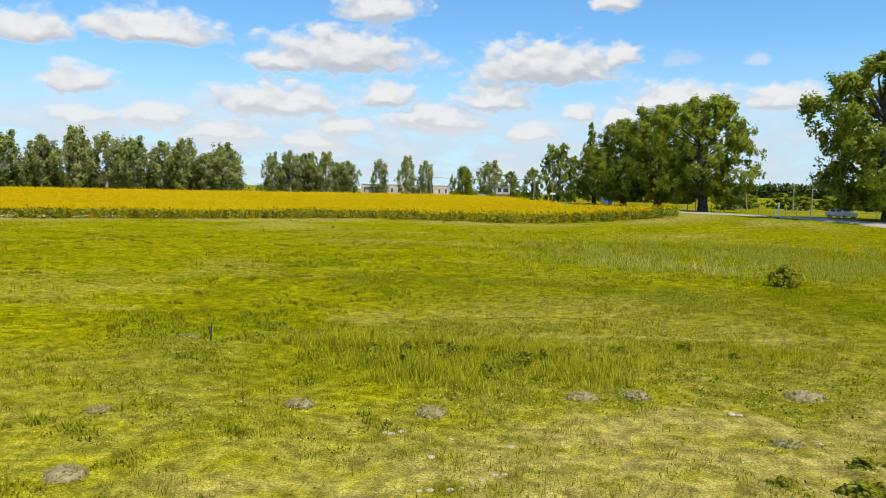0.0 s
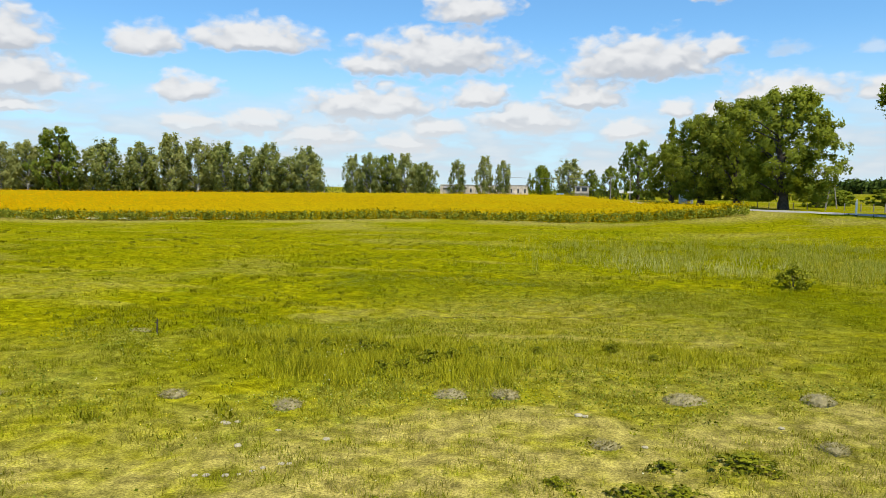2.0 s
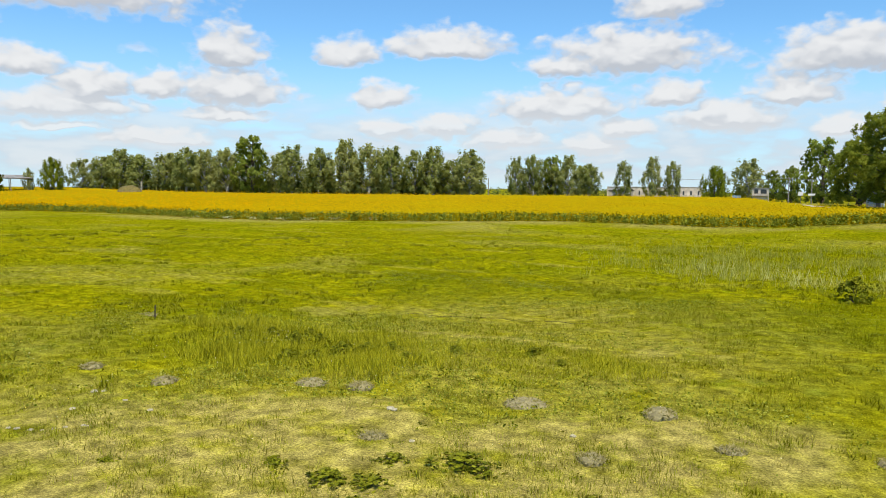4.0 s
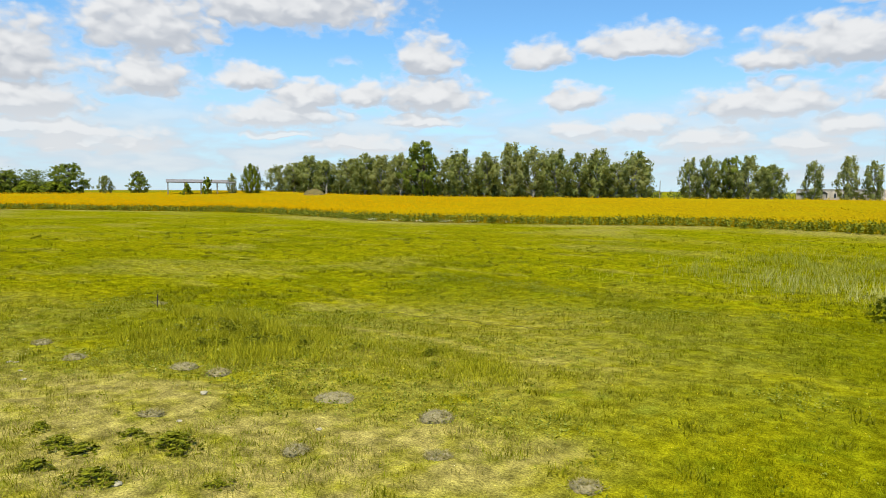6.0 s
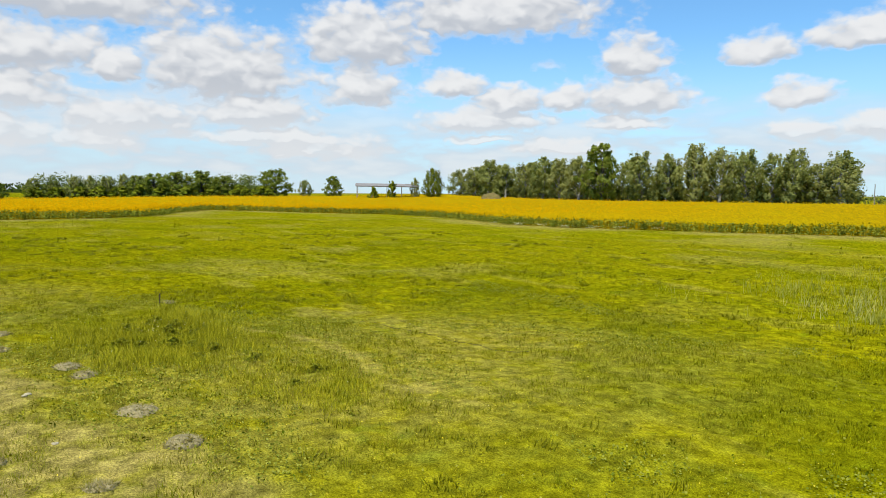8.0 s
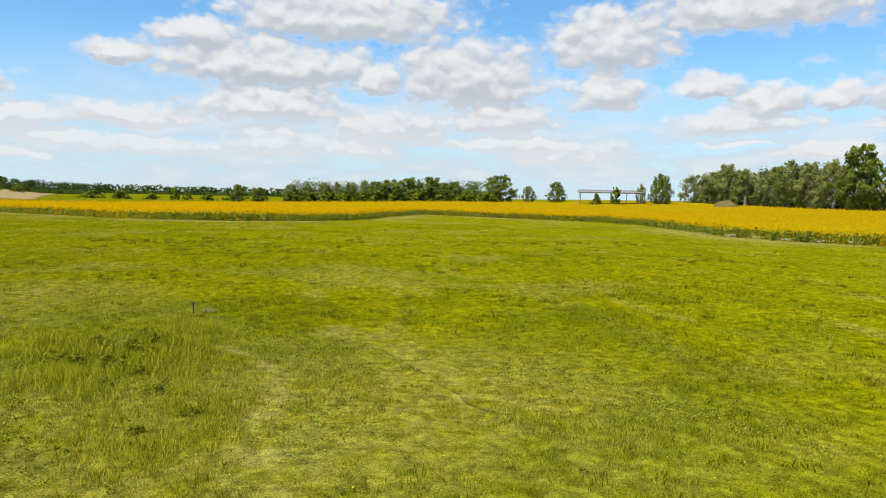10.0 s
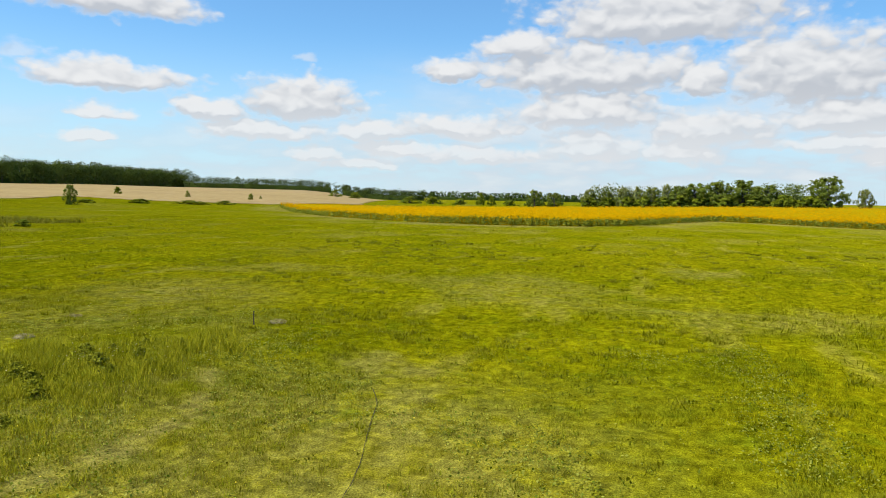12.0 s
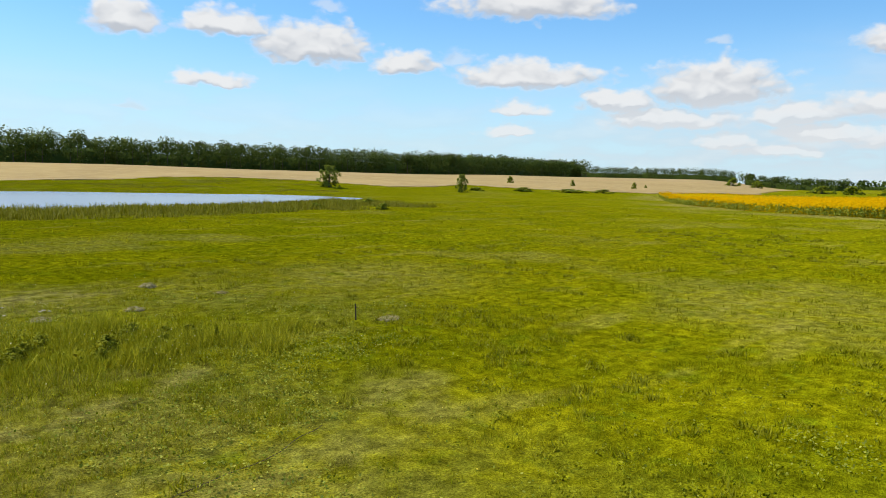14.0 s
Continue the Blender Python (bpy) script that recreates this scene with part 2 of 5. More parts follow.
def dry_at(x, y):
    a = step(1.35, 0.55, np.minimum(np.minimum(oval(x, y, 6, 11, 10, 4.5, 10), oval(x, y, -3, 9, 6, 3) + 0.65), oval(x, y, 10, 14.6, 5.0, 3.0, 20) + 0.1) + 0.7 * (ripple(x, y, 2.2, 11) - 0.5))
    b = step(0.60, 0.80, ripple(x, y, 9, 12)) * 0.3
    c = 0.68 * trail_at(x, y)
    worn = step(1.25, 0.6, np.minimum(oval(x, y, -4.9, 25.7, 2.2, 1.3, 42), oval(x, y, -1.3, 27.6, 2.0, 1.1, 30)) + 0.9 * (ripple(x, y, 0.9, 15) - 0.5)) * 0.42
    c = np.maximum(c, worn)
    shade = step(1.2, 0.7, oval(x, y, 5.6, 20.9, 4.6, 2.2, 8))
    a, b = a * (1 - 0.5 * shade), np.maximum(b * (1 - shade), 0.42 * step(1.4, 0.4, np.minimum(oval(x, y, 5, 24, 9, 11), oval(x, y, -14, 12, 10, 9) + 0.45) + 0.5 * (ripple(x, y, 5, 16) - 0.5)))
    rim = np.maximum(step(0.5, 0.72, ripple(x, y, 16, 14)) * step(70, 95, y) * 0.7, step(13, 3, field_edge(x, y)) * step(0.30, 0.55, ripple(x, y, 11, 18)) * 0.8)
    return np.clip(np.maximum(np.maximum(a, b), np.maximum(c, rim)), 0, 1)


def tall_at(x, y):
    weeds = 0.8 * step(1.3, 0.6, oval(x, y, -1.2, 18.4, 3.9, 2.8, -8) + 1.2 * (ripple(x, y, 1.6, 21) - 0.5))
    edge = step(1.2, 0.8, oval(x, y, -17, 44.5, 5.5, 7.5, 10) + 0.4 * (ripple(x, y, 3, 22) - 0.5)) * 0.6
    reed = step(1.15, 0.8, oval(x, y, 15, 58, 17, 15.5, -15) + 0.4 * (ripple(x, y, 5, 23) - 0.5))
    rough = step(1.3, 0.7, np.minimum(oval(x, y, 1.0, 24.0, 4.2, 2.4, 10), oval(x, y, 5.6, 20.7, 4.4, 2.2, 8)) + 1.3 * (ripple(x, y, 1.8, 26) - 0.5)) * 0.6
    tufts = np.maximum(rough, step(0.64, 0.80, ripple(x, y, 2.4, 24)) * 0.75)
    return np.clip(np.maximum(np.maximum(weeds, edge), np.maximum(reed, tufts)), 0, 1)


# ---- materials ----
def material(name):
    m = bpy.data.materials.new(name)
    m.use_nodes = True
    n = Nodes(m.node_tree)
    b, out = n.add("ShaderNodeBsdfPrincipled"), n.add("ShaderNodeOutputMaterial")
    n.put(out.inputs[0], b.outputs[0])
    return m, n, b, out


def plain(name, colour, rough=0.7, metal=0.0, scale=3.0, vary=0.25, bump=0.2):
    """A surface of one colour with stains and grain at two scales."""
    m, n, b, _ = material(name)
    p = n.add("ShaderNodeTexCoord").outputs["Object"]
    stain = n.span(n.noise(p, scale, 4.0, 0.6), 0.3, 0.7, 1 - vary, 1 + vary * 0.6)
    grain = n.span(n.noise(p, scale * 14, 2.0), 0.3, 0.7, 1 - vary * 0.5, 1 + vary * 0.5)
    sc = n.add("ShaderNodeVectorMath", "SCALE")
    sc.inputs[0].default_value = colour
    n.put(sc.inputs["Scale"], n.math("MULTIPLY", stain, grain))
    n.put(b.inputs["Base Color"], sc.outputs[0])
    b.inputs["Roughness"].default_value, b.inputs["Metallic"].default_value = rough, metal
    if bump:
        bm_ = n.add("ShaderNodeBump")
        bm_.inputs["Strength"].default_value = bump
        n.put(bm_.inputs["Height"], n.noise(p, scale * 10, 3.0))
        n.put(b.inputs["Normal"], bm_.outputs[0])
    return m


GRASS_A, GRASS_B = (0.240, 0.232, 0.003), (0.158, 0.168, 0.002)
GRASS_DRY, GRASS_LUSH = (0.315, 0.268, 0.072), (0.200, 0.204, 0.003)


def meadow_colour(n):
    """The meadow's colour from its patches, shared by the soil sheet and the blades."""
    pos = n.add("ShaderNodeNewGeometry").outputs["Position"]
    p = n.vec("MULTIPLY", pos, (1.0, 1.0, 0.0))
    at = n.add("ShaderNodeAttribute", attribute="patch")
    sep = n.add("ShaderNodeSeparateColor")
    n.put(sep.inputs[0], at.outputs["Color"])
    dry, tall, weed = sep.outputs
    a = n.mix(n.span(n.noise(p, 0.16, 5.0, 0.62), 0.40, 0.60), GRASS_A, GRASS_B)
    a = n.mix(n.span(n.noise(p, 0.05, 3.0, 0.5), 0.42, 0.62, 0.0, 0.8), a, (0.232, 0.216, 0.003))
    a = n.mix(n.span(n.noise(p, 0.9, 5.0, 0.62), 0.46, 0.60, 0.0, 0.7), a, GRASS_B)
    a = n.mix(n.span(n.noise(p, 0.6, 3.0, 0.6), 0.58, 0.68, 0.0, 0.7), a, (0.132, 0.165, 0.004))
    worn = n.noise(n.vec("MULTIPLY", p, (0.10, 0.34, 0.0)), 1.0, 4.0, 0.6)
    a = n.mix(n.span(worn, 0.56, 0.68, 0.0, 0.55), a, (0.30, 0.272, 0.036))
    a = n.mix(n.math("MULTIPLY", tall, 0.4), a, GRASS_LUSH)
    a = n.mix(n.math("MULTIPLY", dry, n.span(n.noise(p, 0.9, 5.0, 0.65), 0.30, 0.6, 0.2, 1.0)), a, GRASS_DRY)
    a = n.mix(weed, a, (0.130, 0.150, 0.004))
    clump = n.span(n.noise(p, 3.4, 6.0, 0.66), 0.30, 0.70, 0.72, 1.24)
    sc = n.add("ShaderNodeVectorMath", "SCALE")
    n.put(sc.inputs[0], a)
    n.put(sc.inputs["Scale"], clump)
    return p, sc.outputs[0]


def make_ground_material():
    m, n, b, _ = material("meadow")
    p, a = meadow_colour(n)
    fleck = n.span(n.noise(p, 2.0, 7.0, 0.72), 0.32, 0.68, 0.55, 1.40)
    speck = n.span(n.noise(p, 22.0, 3.0, 0.7), 0.34, 0.66, 0.6, 1.35)
    sc = n.add("ShaderNodeVectorMath", "SCALE")
    n.put(sc.inputs[0], a)
    n.put(sc.inputs["Scale"], n.math("MULTIPLY", fleck, speck))
    n.put(b.inputs["Base Color"], sc.outputs[0])
    b.inputs["Roughness"].default_value = 0.9
    b.inputs["Diffuse Roughness"].default_value = 1.0
    b.inputs["Specular IOR Level"].default_value = 0.0
    bump = n.add("ShaderNodeBump")
    bump.inputs["Strength"].default_value, bump.inputs["Distance"].default_value = 0.5, 0.2
    n.put(bump.inputs["Height"], n.math("ADD", n.noise(p, 5.0, 6.0, 0.7), n.math("MULTIPLY", n.noise(p, 1.1, 3.0), 1.5)))
    n.put(b.inputs["Normal"], bump.outputs[0])
    return m


def leafy(name, colours, shine=0.42, rough=0.6):
    """Leaves or blades: colour varies from piece to piece, and light shines through."""
    m, n, b, out = material(name)
    rand = n.add("ShaderNodeNewGeometry").outputs["Random Per Island"]
    tree = n.add("ShaderNodeObjectInfo").outputs["Random"]
    a = n.mix(rand, colours[0], colours[1])
    if len(colours) > 2:
        a = n.mix(n.span(tree, 0.2, 0.9), a, n.mix(0.6, a, colours[2]))
    n.put(b.inputs["Base Color"], a)
    b.inputs["Roughness"].default_value = rough
    b.inputs["Specular IOR Level"].default_value = 0.06
    tr = n.add("ShaderNodeBsdfTranslucent")
    n.put(tr.inputs[0], n.mix(1.0, a, (1.0, 1.0, 0.5), "MULTIPLY"))
    mx = n.add("ShaderNodeMixShader")
    mx.inputs[0].default_value = shine
    n.put(mx.inputs[1], b.outputs[0])
    n.put(mx.inputs[2], tr.outputs[0])
    n.put(out.inputs[0], mx.outputs[0])
    return m


def make_blade_material():
    m, n, b, out = material("grass_blades")
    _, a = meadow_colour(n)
    rand = n.add("ShaderNodeNewGeometry").outputs["Random Per Island"]
    sc = n.add("ShaderNodeVectorMath", "SCALE")
    n.put(sc.inputs[0], a)
    n.put(sc.inputs["Scale"], n.span(rand, 0.0, 1.0, 0.85, 1.95, False))
    n.put(b.inputs["Base Color"], sc.outputs[0])
    b.inputs["Roughness"].default_value = 0.7
    b.inputs["Diffuse Roughness"].default_value = 1.0
    b.inputs["Specular IOR Level"].default_value = 0.0
    tr = n.add("ShaderNodeBsdfTranslucent")
    n.put(tr.inputs[0], n.mix(1.0, sc.outputs[0], (1.0, 0.97, 0.5), "MULTIPLY"))
    mx = n.add("ShaderNodeMixShader")
    mx.inputs[0].default_value = 0.32
    n.put(mx.inputs[1], b.outputs[0])
    n.put(mx.inputs[2], tr.outputs[0])
    n.put(out.inputs[0], mx.outputs[0])
    return m


M_MEADOW, M_BLADE = make_ground_material(), make_blade_material()
M_BIRCH = leafy("birch_leaves", [(0.19, 0.23, 0.060), (0.44, 0.465, 0.15), (0.41, 0.42, 0.16)], 0.5)
M_ROUND = leafy("tree_leaves", [(0.12, 0.170, 0.022), (0.30, 0.35, 0.055), (0.24, 0.30, 0.05)], 0.42)
M_OAK = leafy("broad_leaves", [(0.15, 0.195, 0.022), (0.36, 0.40, 0.05), (0.30, 0.35, 0.04)], 0.48)
M_WOOD = leafy("forest_leaves", [(0.045, 0.075, 0.012), (0.095, 0.13, 0.024), (0.06, 0.10, 0.016)], 0.2)
# distance haze is mixed into these lighter, greyer leaf colours
M_HAZY_COPSE = leafy("hazy_copse_leaves", [(0.105, 0.150, 0.035), (0.23, 0.28, 0.07)], 0.35)
M_SHRUB = leafy("shrub_leaves", [(0.13, 0.18, 0.012), (0.28, 0.32, 0.025)])
M_HERB = leafy("herb_leaves", [(0.13, 0.155, 0.008), (0.34, 0.34, 0.02)], 0.3)
M_BARK = plain("bark", (0.10, 0.08, 0.06), 0.95, scale=2.0, vary=0.5, bump=0.6)
M_BIRCHBARK = plain("birch_bark", (0.42, 0.40, 0.36), 0.9, scale=1.4, vary=0.6, bump=0.4)
M_SFLEAF = leafy("sunflower_leaves", [(0.115, 0.155, 0.010), (0.42, 0.44, 0.05)], 0.35)


def make_petals():
    """Sunflower heads: gold, paler and greener where the east end of the field ripens later."""
    m = leafy("sunflower_heads", [(0.38, 0.208, 0.001), (0.62, 0.355, 0.002)], 0.3)
    n = Nodes(m.node_tree, False)
    b, tr = n.t.nodes["Principled BSDF"], n.t.nodes["Translucent BSDF"]
    gold = b.inputs["Base Color"].links[0].from_socket
    pos = n.add("ShaderNodeNewGeometry").outputs["Position"]
    sep = n.add("ShaderNodeSeparateXYZ")
    n.put(sep.inputs[0], pos)
    late = n.span(n.math("ADD", sep.outputs[0], n.math("MULTIPLY", n.math("SUBTRACT", n.noise(pos, 0.035, 3.0, 0.55), 0.5), 150.0)), -150.0, -20.0)
    a = n.mix(n.math("MULTIPLY", late, 0.75), gold, (0.45, 0.372, 0.005))
    n.put(b.inputs["Base Color"], a)
    n.put(tr.inputs[0], a)
    b.inputs["Specular IOR Level"].default_value = 0.0
    return m


M_PETAL = make_petals()


# ---- mesh tools ----
def np_mesh(name, verts, faces, mat, normals=None, patch=None, smooth=False):
    me = bpy.data.meshes.new(name)
    verts, faces = np.asarray(verts, np.float32), np.asarray(faces, np.int32)
    k = faces.shape[1]
    me.vertices.add(len(verts))
    me.vertices.foreach_set("co", verts.ravel())
    me.loops.add(faces.size)
    me.loops.foreach_set("vertex_index", faces.ravel())
    me.polygons.add(len(faces))
    me.polygons.foreach_set("loop_start", np.arange(0, faces.size, k, dtype=np.int32))
    me.polygons.foreach_set("use_smooth", np.full(len(faces), smooth or normals is not None))
    me.update(calc_edges=True)
    if patch is not None:
        at = me.attributes.new("patch", "FLOAT_COLOR", "POINT")
        at.data.foreach_set("color", np.asarray(patch, np.float32).ravel())
    if normals is not None:
        me.normals_split_custom_set_from_vertices(np.asarray(normals, np.float64).tolist())
    me.materials.append(mat)
    return me


def piece(name, me, parent=None, label=""):
    ob = new(name, me)
    if parent is not None:
        ob.parent = parent
    return tagged(ob, label)


def part(name, bm, mat, parent=None, label=""):
    me = bpy.data.meshes.new(name)
    bm.to_mesh(me)
    bm.free()
    me.materials.append(mat)
    return piece(name, me, parent, label)


def unit(v):
    return v / np.maximum(np.linalg.norm(v, axis=-1, keepdims=True), 1e-9)


def quads(centres, normals, size, rng, stretch=1.0):
    """Leaf cards at the centres, roughly facing along the normals."""
    k = len(centres)
    nn = unit(normals + rng.normal(0, 0.55, (k, 3)))
    a = unit(np.cross(nn, rng.normal(0, 1, (k, 3))))
    b = np.cross(nn, a)
    s = (np.broadcast_to(size, (k,)) * rng.uniform(0.6, 1.25, k))[:, None]
    v = np.stack([centres - a * s, centres - b * s * 0.62 * stretch, centres + a * s, centres + b * s * 0.62 * stretch], 1)
    return v.reshape(-1, 3), np.arange(4 * k).reshape(-1, 4)


def tube(points, radii, sides=7):
    """A tapered limb along the points."""
    pts = np.asarray(points, float)
    ring = np.linspace(0, 2 * np.pi, sides, endpoint=False)
    verts, faces = [], []
    for i, (p, r) in enumerate(zip(pts, radii)):
        d = unit(pts[min(i + 1, len(pts) - 1)] - pts[max(i - 1, 0)])
        a = unit(np.cross(d, (0.31, 0.95, 0.05)))
        b = np.cross(d, a)
        verts += [p + r * (math.cos(t) * a + math.sin(t) * b) for t in ring]
        if i:
            o = (i - 1) * sides
            faces += [(o + j, o + (j + 1) % sides, o + sides + (j + 1) % sides, o + sides + j) for j in range(sides)]
    return np.array(verts), np.array(faces)


def join(parts):
    vs, fs, o = [], [], 0
    for v, f in parts:
        vs.append(v)
        fs.append(f + o)
        o += len(v)
    return np.concatenate(vs), np.concatenate(fs)


# ---- ground ----
def lines(lo, hi, a, b, fine, growth):
    mid = list(np.arange(a, b + 1e-6, fine))
    up, s, v = [], fine, b
    while v < hi:
        s *= growth
        v += s
        up.append(min(v, hi))
    down, s, v = [], fine, a
    while v > lo:
        s *= growth
        v -= s
        down.append(max(v, lo))
    return np.array(down[::-1] + mid + up)


def sheet(xs, ys, height):
    gx, gy = np.meshgrid(xs, ys)
    v = np.stack([gx, gy, height(gx, gy)], -1).reshape(-1, 3)
    w, h = len(xs), len(ys)
    i = (np.arange(h - 1)[:, None] * w + np.arange(w - 1)).ravel()
    return v, np.stack([i, i + 1, i + w + 1, i + w], -1)


def patches(v):
    d, t = dry_at(v[:, 0], v[:, 1]), tall_at(v[:, 0], v[:, 1])
    x, y = v[:, 0], v[:, 1]
    # soil colour darkened under the tall weeds, painting in shade between their clumps
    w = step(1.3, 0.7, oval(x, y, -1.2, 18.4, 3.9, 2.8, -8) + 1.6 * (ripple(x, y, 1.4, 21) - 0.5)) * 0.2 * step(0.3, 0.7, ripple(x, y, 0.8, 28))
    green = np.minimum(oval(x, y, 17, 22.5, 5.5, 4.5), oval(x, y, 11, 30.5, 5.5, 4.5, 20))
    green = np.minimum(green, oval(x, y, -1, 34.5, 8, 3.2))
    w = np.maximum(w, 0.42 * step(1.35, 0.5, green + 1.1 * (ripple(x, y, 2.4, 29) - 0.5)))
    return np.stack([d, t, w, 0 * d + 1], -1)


v, f = sheet(lines(-3200, 3200, -20, 28, 0.34, 1.08), lines(-3200, 3200, 5, 46, 0.34, 1.08), land)
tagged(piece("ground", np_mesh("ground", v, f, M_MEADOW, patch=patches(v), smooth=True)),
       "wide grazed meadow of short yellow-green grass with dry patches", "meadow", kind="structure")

M_WATER, n, b, _ = material("water")
# pale blue base colour paints in part of the sky's reflection
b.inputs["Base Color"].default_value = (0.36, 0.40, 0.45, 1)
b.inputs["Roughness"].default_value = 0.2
wv = n.add("ShaderNodeBump")
wv.inputs["Strength"].default_value, wv.inputs["Distance"].default_value = 0.12, 0.06
n.put(wv.inputs["Height"], n.noise(n.add("ShaderNodeTexCoord").outputs["Object"], 1.2, 4.0))
n.put(b.inputs["Normal"], wv.outputs[0])
v, f = sheet(np.linspace(-115, 65, 40), np.linspace(-172, -48, 30), lambda x, y: 0 * x - 0.42)
tagged(piece("pond_water", np_mesh("pond_water", v, f, M_WATER)), "still pale pond tinted like the bright sky it mirrors", "pond", kind="structure")


# ---- trees ----
def leaf_cards(centres, normals, size, rng, hang=0.0, slim=0.62):
    """Pointed leaf sprays at the centres, facing along the normals, drooping by hang."""
    k = len(centres)
    nn = unit(normals + rng.normal(0, 0.6, (k, 3)))
    way = rng.normal(0, 1, (k, 3)) + np.array([0, 0, -3.0 * hang])
    a = unit(way - nn * (way * nn).sum(1, keepdims=True))
    b = np.cross(nn, a)
    s = (np.broadcast_to(size, (k,)) * rng.uniform(0.55, 1.3, k))[:, None]
    v = np.stack([centres - a * s, centres - b * s * slim, centres + a * s, centres + b * s * slim], 1)
    return v.reshape(-1, 3), np.arange(4 * k).reshape(-1, 4)


# boughs, sprays to a bough, leaves to a spray, bough size, spray size, droop
GROWTH = {"big": (86, 12, 36, 0.11, 0.038, 0.2), "round": (38, 8, 18, 0.13, 0.058, 0.1), "birch": (30, 11, 14, 0.14, 0.065, 0.9),
          "willow": (34, 14, 16, 0.13, 0.05, 0.9), "poplar": (30, 8, 16, 0.20, 0.08, -0.4), "bush": (16, 6, 10, 0.18, 0.07, 0.0), "herb": (22, 7, 9, 0.17, 0.06, 0.1)}


def make_tree(name, kind, h, w, seed, leaf):
    """A tree: tapered trunk, limbs to every bough, and sprays of small leaves on the boughs."""
    rng = np.random.default_rng(seed)
    root = new(name)
    boughs, sprays, per, wide, fine, hang = GROWTH[kind]
    low = kind in ("bush", "herb")
    base = {"big": 0.10, "birch": 0.08, "willow": 0.06, "poplar": 0.06}.get(kind, 0.02 if not low else 0.0)
    cs, rs = [], []
    for i in range(boughs):
        u = (i + rng.uniform(0, 1)) / boughs
        if kind == "birch":
            prof = 0.55 + 0.45 * math.sin(math.pi * min(1, 0.2 + 0.78 * u)) ** 0.8 - 0.45 * max(0, u - 0.75)
        elif kind == "poplar":
            prof = 0.4 + 0.6 * math.sin(math.pi * u) ** 0.7
        elif low:
            prof = math.sqrt(max(0.05, 1 - u * u))
        else:
            prof = math.sin(math.pi * (0.15 + 0.76 * u) ** 0.9) ** 0.5
            prof = max(prof, 0.62 + 0.6 * u) if kind == "round" and u < 0.5 else prof
        a = 2.399963 * i + rng.uniform(-0.5, 0.5)
        q = math.sqrt(rng.uniform(0.2 if u < 0.8 else 0.0, 1))
        lump = 1 + 0.16 * math.sin(3 * a + seed) * math.cos(6 * u + seed) + rng.uniform(-0.14, 0.14)
        r = max(0.0, w / 2 * prof * lump - w * wide * 0.7) * q
        cs.append((r * math.cos(a), r * math.sin(a), h * (base + (1 - base) * u) * 0.95))
        rs.append(w * wide * rng.uniform(0.7, 1.3) * (1.0 - 0.35 * max(0, u - 0.7) / 0.3))
    cs, rs = np.array(cs), np.array(rs)
    # sprays over the outside of each bough
    which = np.repeat(np.arange(boughs), sprays)
    d1 = unit(rng.normal(0, 1, (len(which), 3)) + (0, 0, 0.2))
    tall = {"birch": 1.5, "willow": 1.3, "poplar": 1.9}.get(kind, 0.8)
    mid = cs[which] + d1 * (rs[which] * rng.uniform(0.55, 1.05, len(which)))[:, None] * (1, 1, tall)
    pick = np.repeat(np.arange(len(mid)), per)
    d2 = unit(rng.normal(0, 1, (len(pick), 3)))
    grow = w * fine * rng.uniform(0.2, 1.0, len(pick))
    pos = mid[pick] + d2 * grow[:, None] * (1, 1, 1.0 + 1.6 * max(hang, 0) - 1.2 * min(hang, 0))
    pos[:, 2] -= max(hang, 0) * w * fine * 0.8
    pos[:, 2] = np.clip(pos[:, 2], h * base * 0.75, h)
    crown = unit((pos - (0, 0, h * 0.42)) * (1, 1, w / h))
    out = unit(0.35 * d2 + 0.75 * d1[pick] + 0.65 * crown + (0, 0, 0.1))
    v, f = leaf_cards(pos, out, leaf, rng, hang, 0.58)
    mat = {"birch": M_BIRCH, "round": M_ROUND, "willow": M_SHRUB, "bush": M_SHRUB, "herb": M_HERB}.get(kind, M_OAK)
    nrm = unit(np.repeat(out, 4, axis=0) + rng.normal(0, 0.22, (len(v), 3)))
    limbs = []
    r0 = h * (0.020 if kind in ("birch", "poplar", "willow") else 0.032)
    if low:
        stem = np.array([(0, 0, -0.2), (0, 0, h * 0.3)])
    else:
        zs = np.linspace(-0.3, h * 0.85, 8)
        bend = np.cumsum(rng.normal(0, w * 0.015, (8, 2)), 0)
        bend[0] = bend[1] = 0
        stem = np.c_[bend, zs]
        limbs.append(tube(stem, r0 * np.array([1.45, 1.0, 0.88, 0.75, 0.6, 0.42, 0.25, 0.08]), 8))
    for c in cs[:: max(1, boughs // 30)]:
        z = max(0.12 * h, c[2] - rng.uniform(0.12, 0.28) * h) if not low else 0.0
        i = min(int(np.searchsorted(stem[:, 2], z)), len(stem) - 1)
        s = np.array([stem[i][0], stem[i][1], min(z, stem[i][2])])
        half = s * 0.45 + c * 0.55 + rng.normal(0, 0.02 * w, 3) + (0, 0, 0.03 * h)
        limbs.append(tube([s, half, half * 0.3 + c * 0.7], np.array([0.30, 0.15, 0.03]) * r0, 5))
    tv, tf = join(limbs)
    piece("trunk", np_mesh("trunk", tv, tf, M_BIRCHBARK if kind == "birch" else M_BARK, smooth=True), root)
    piece("crown", np_mesh("crown", v, f, mat, nrm), root)
    return root


PROTOS = {}


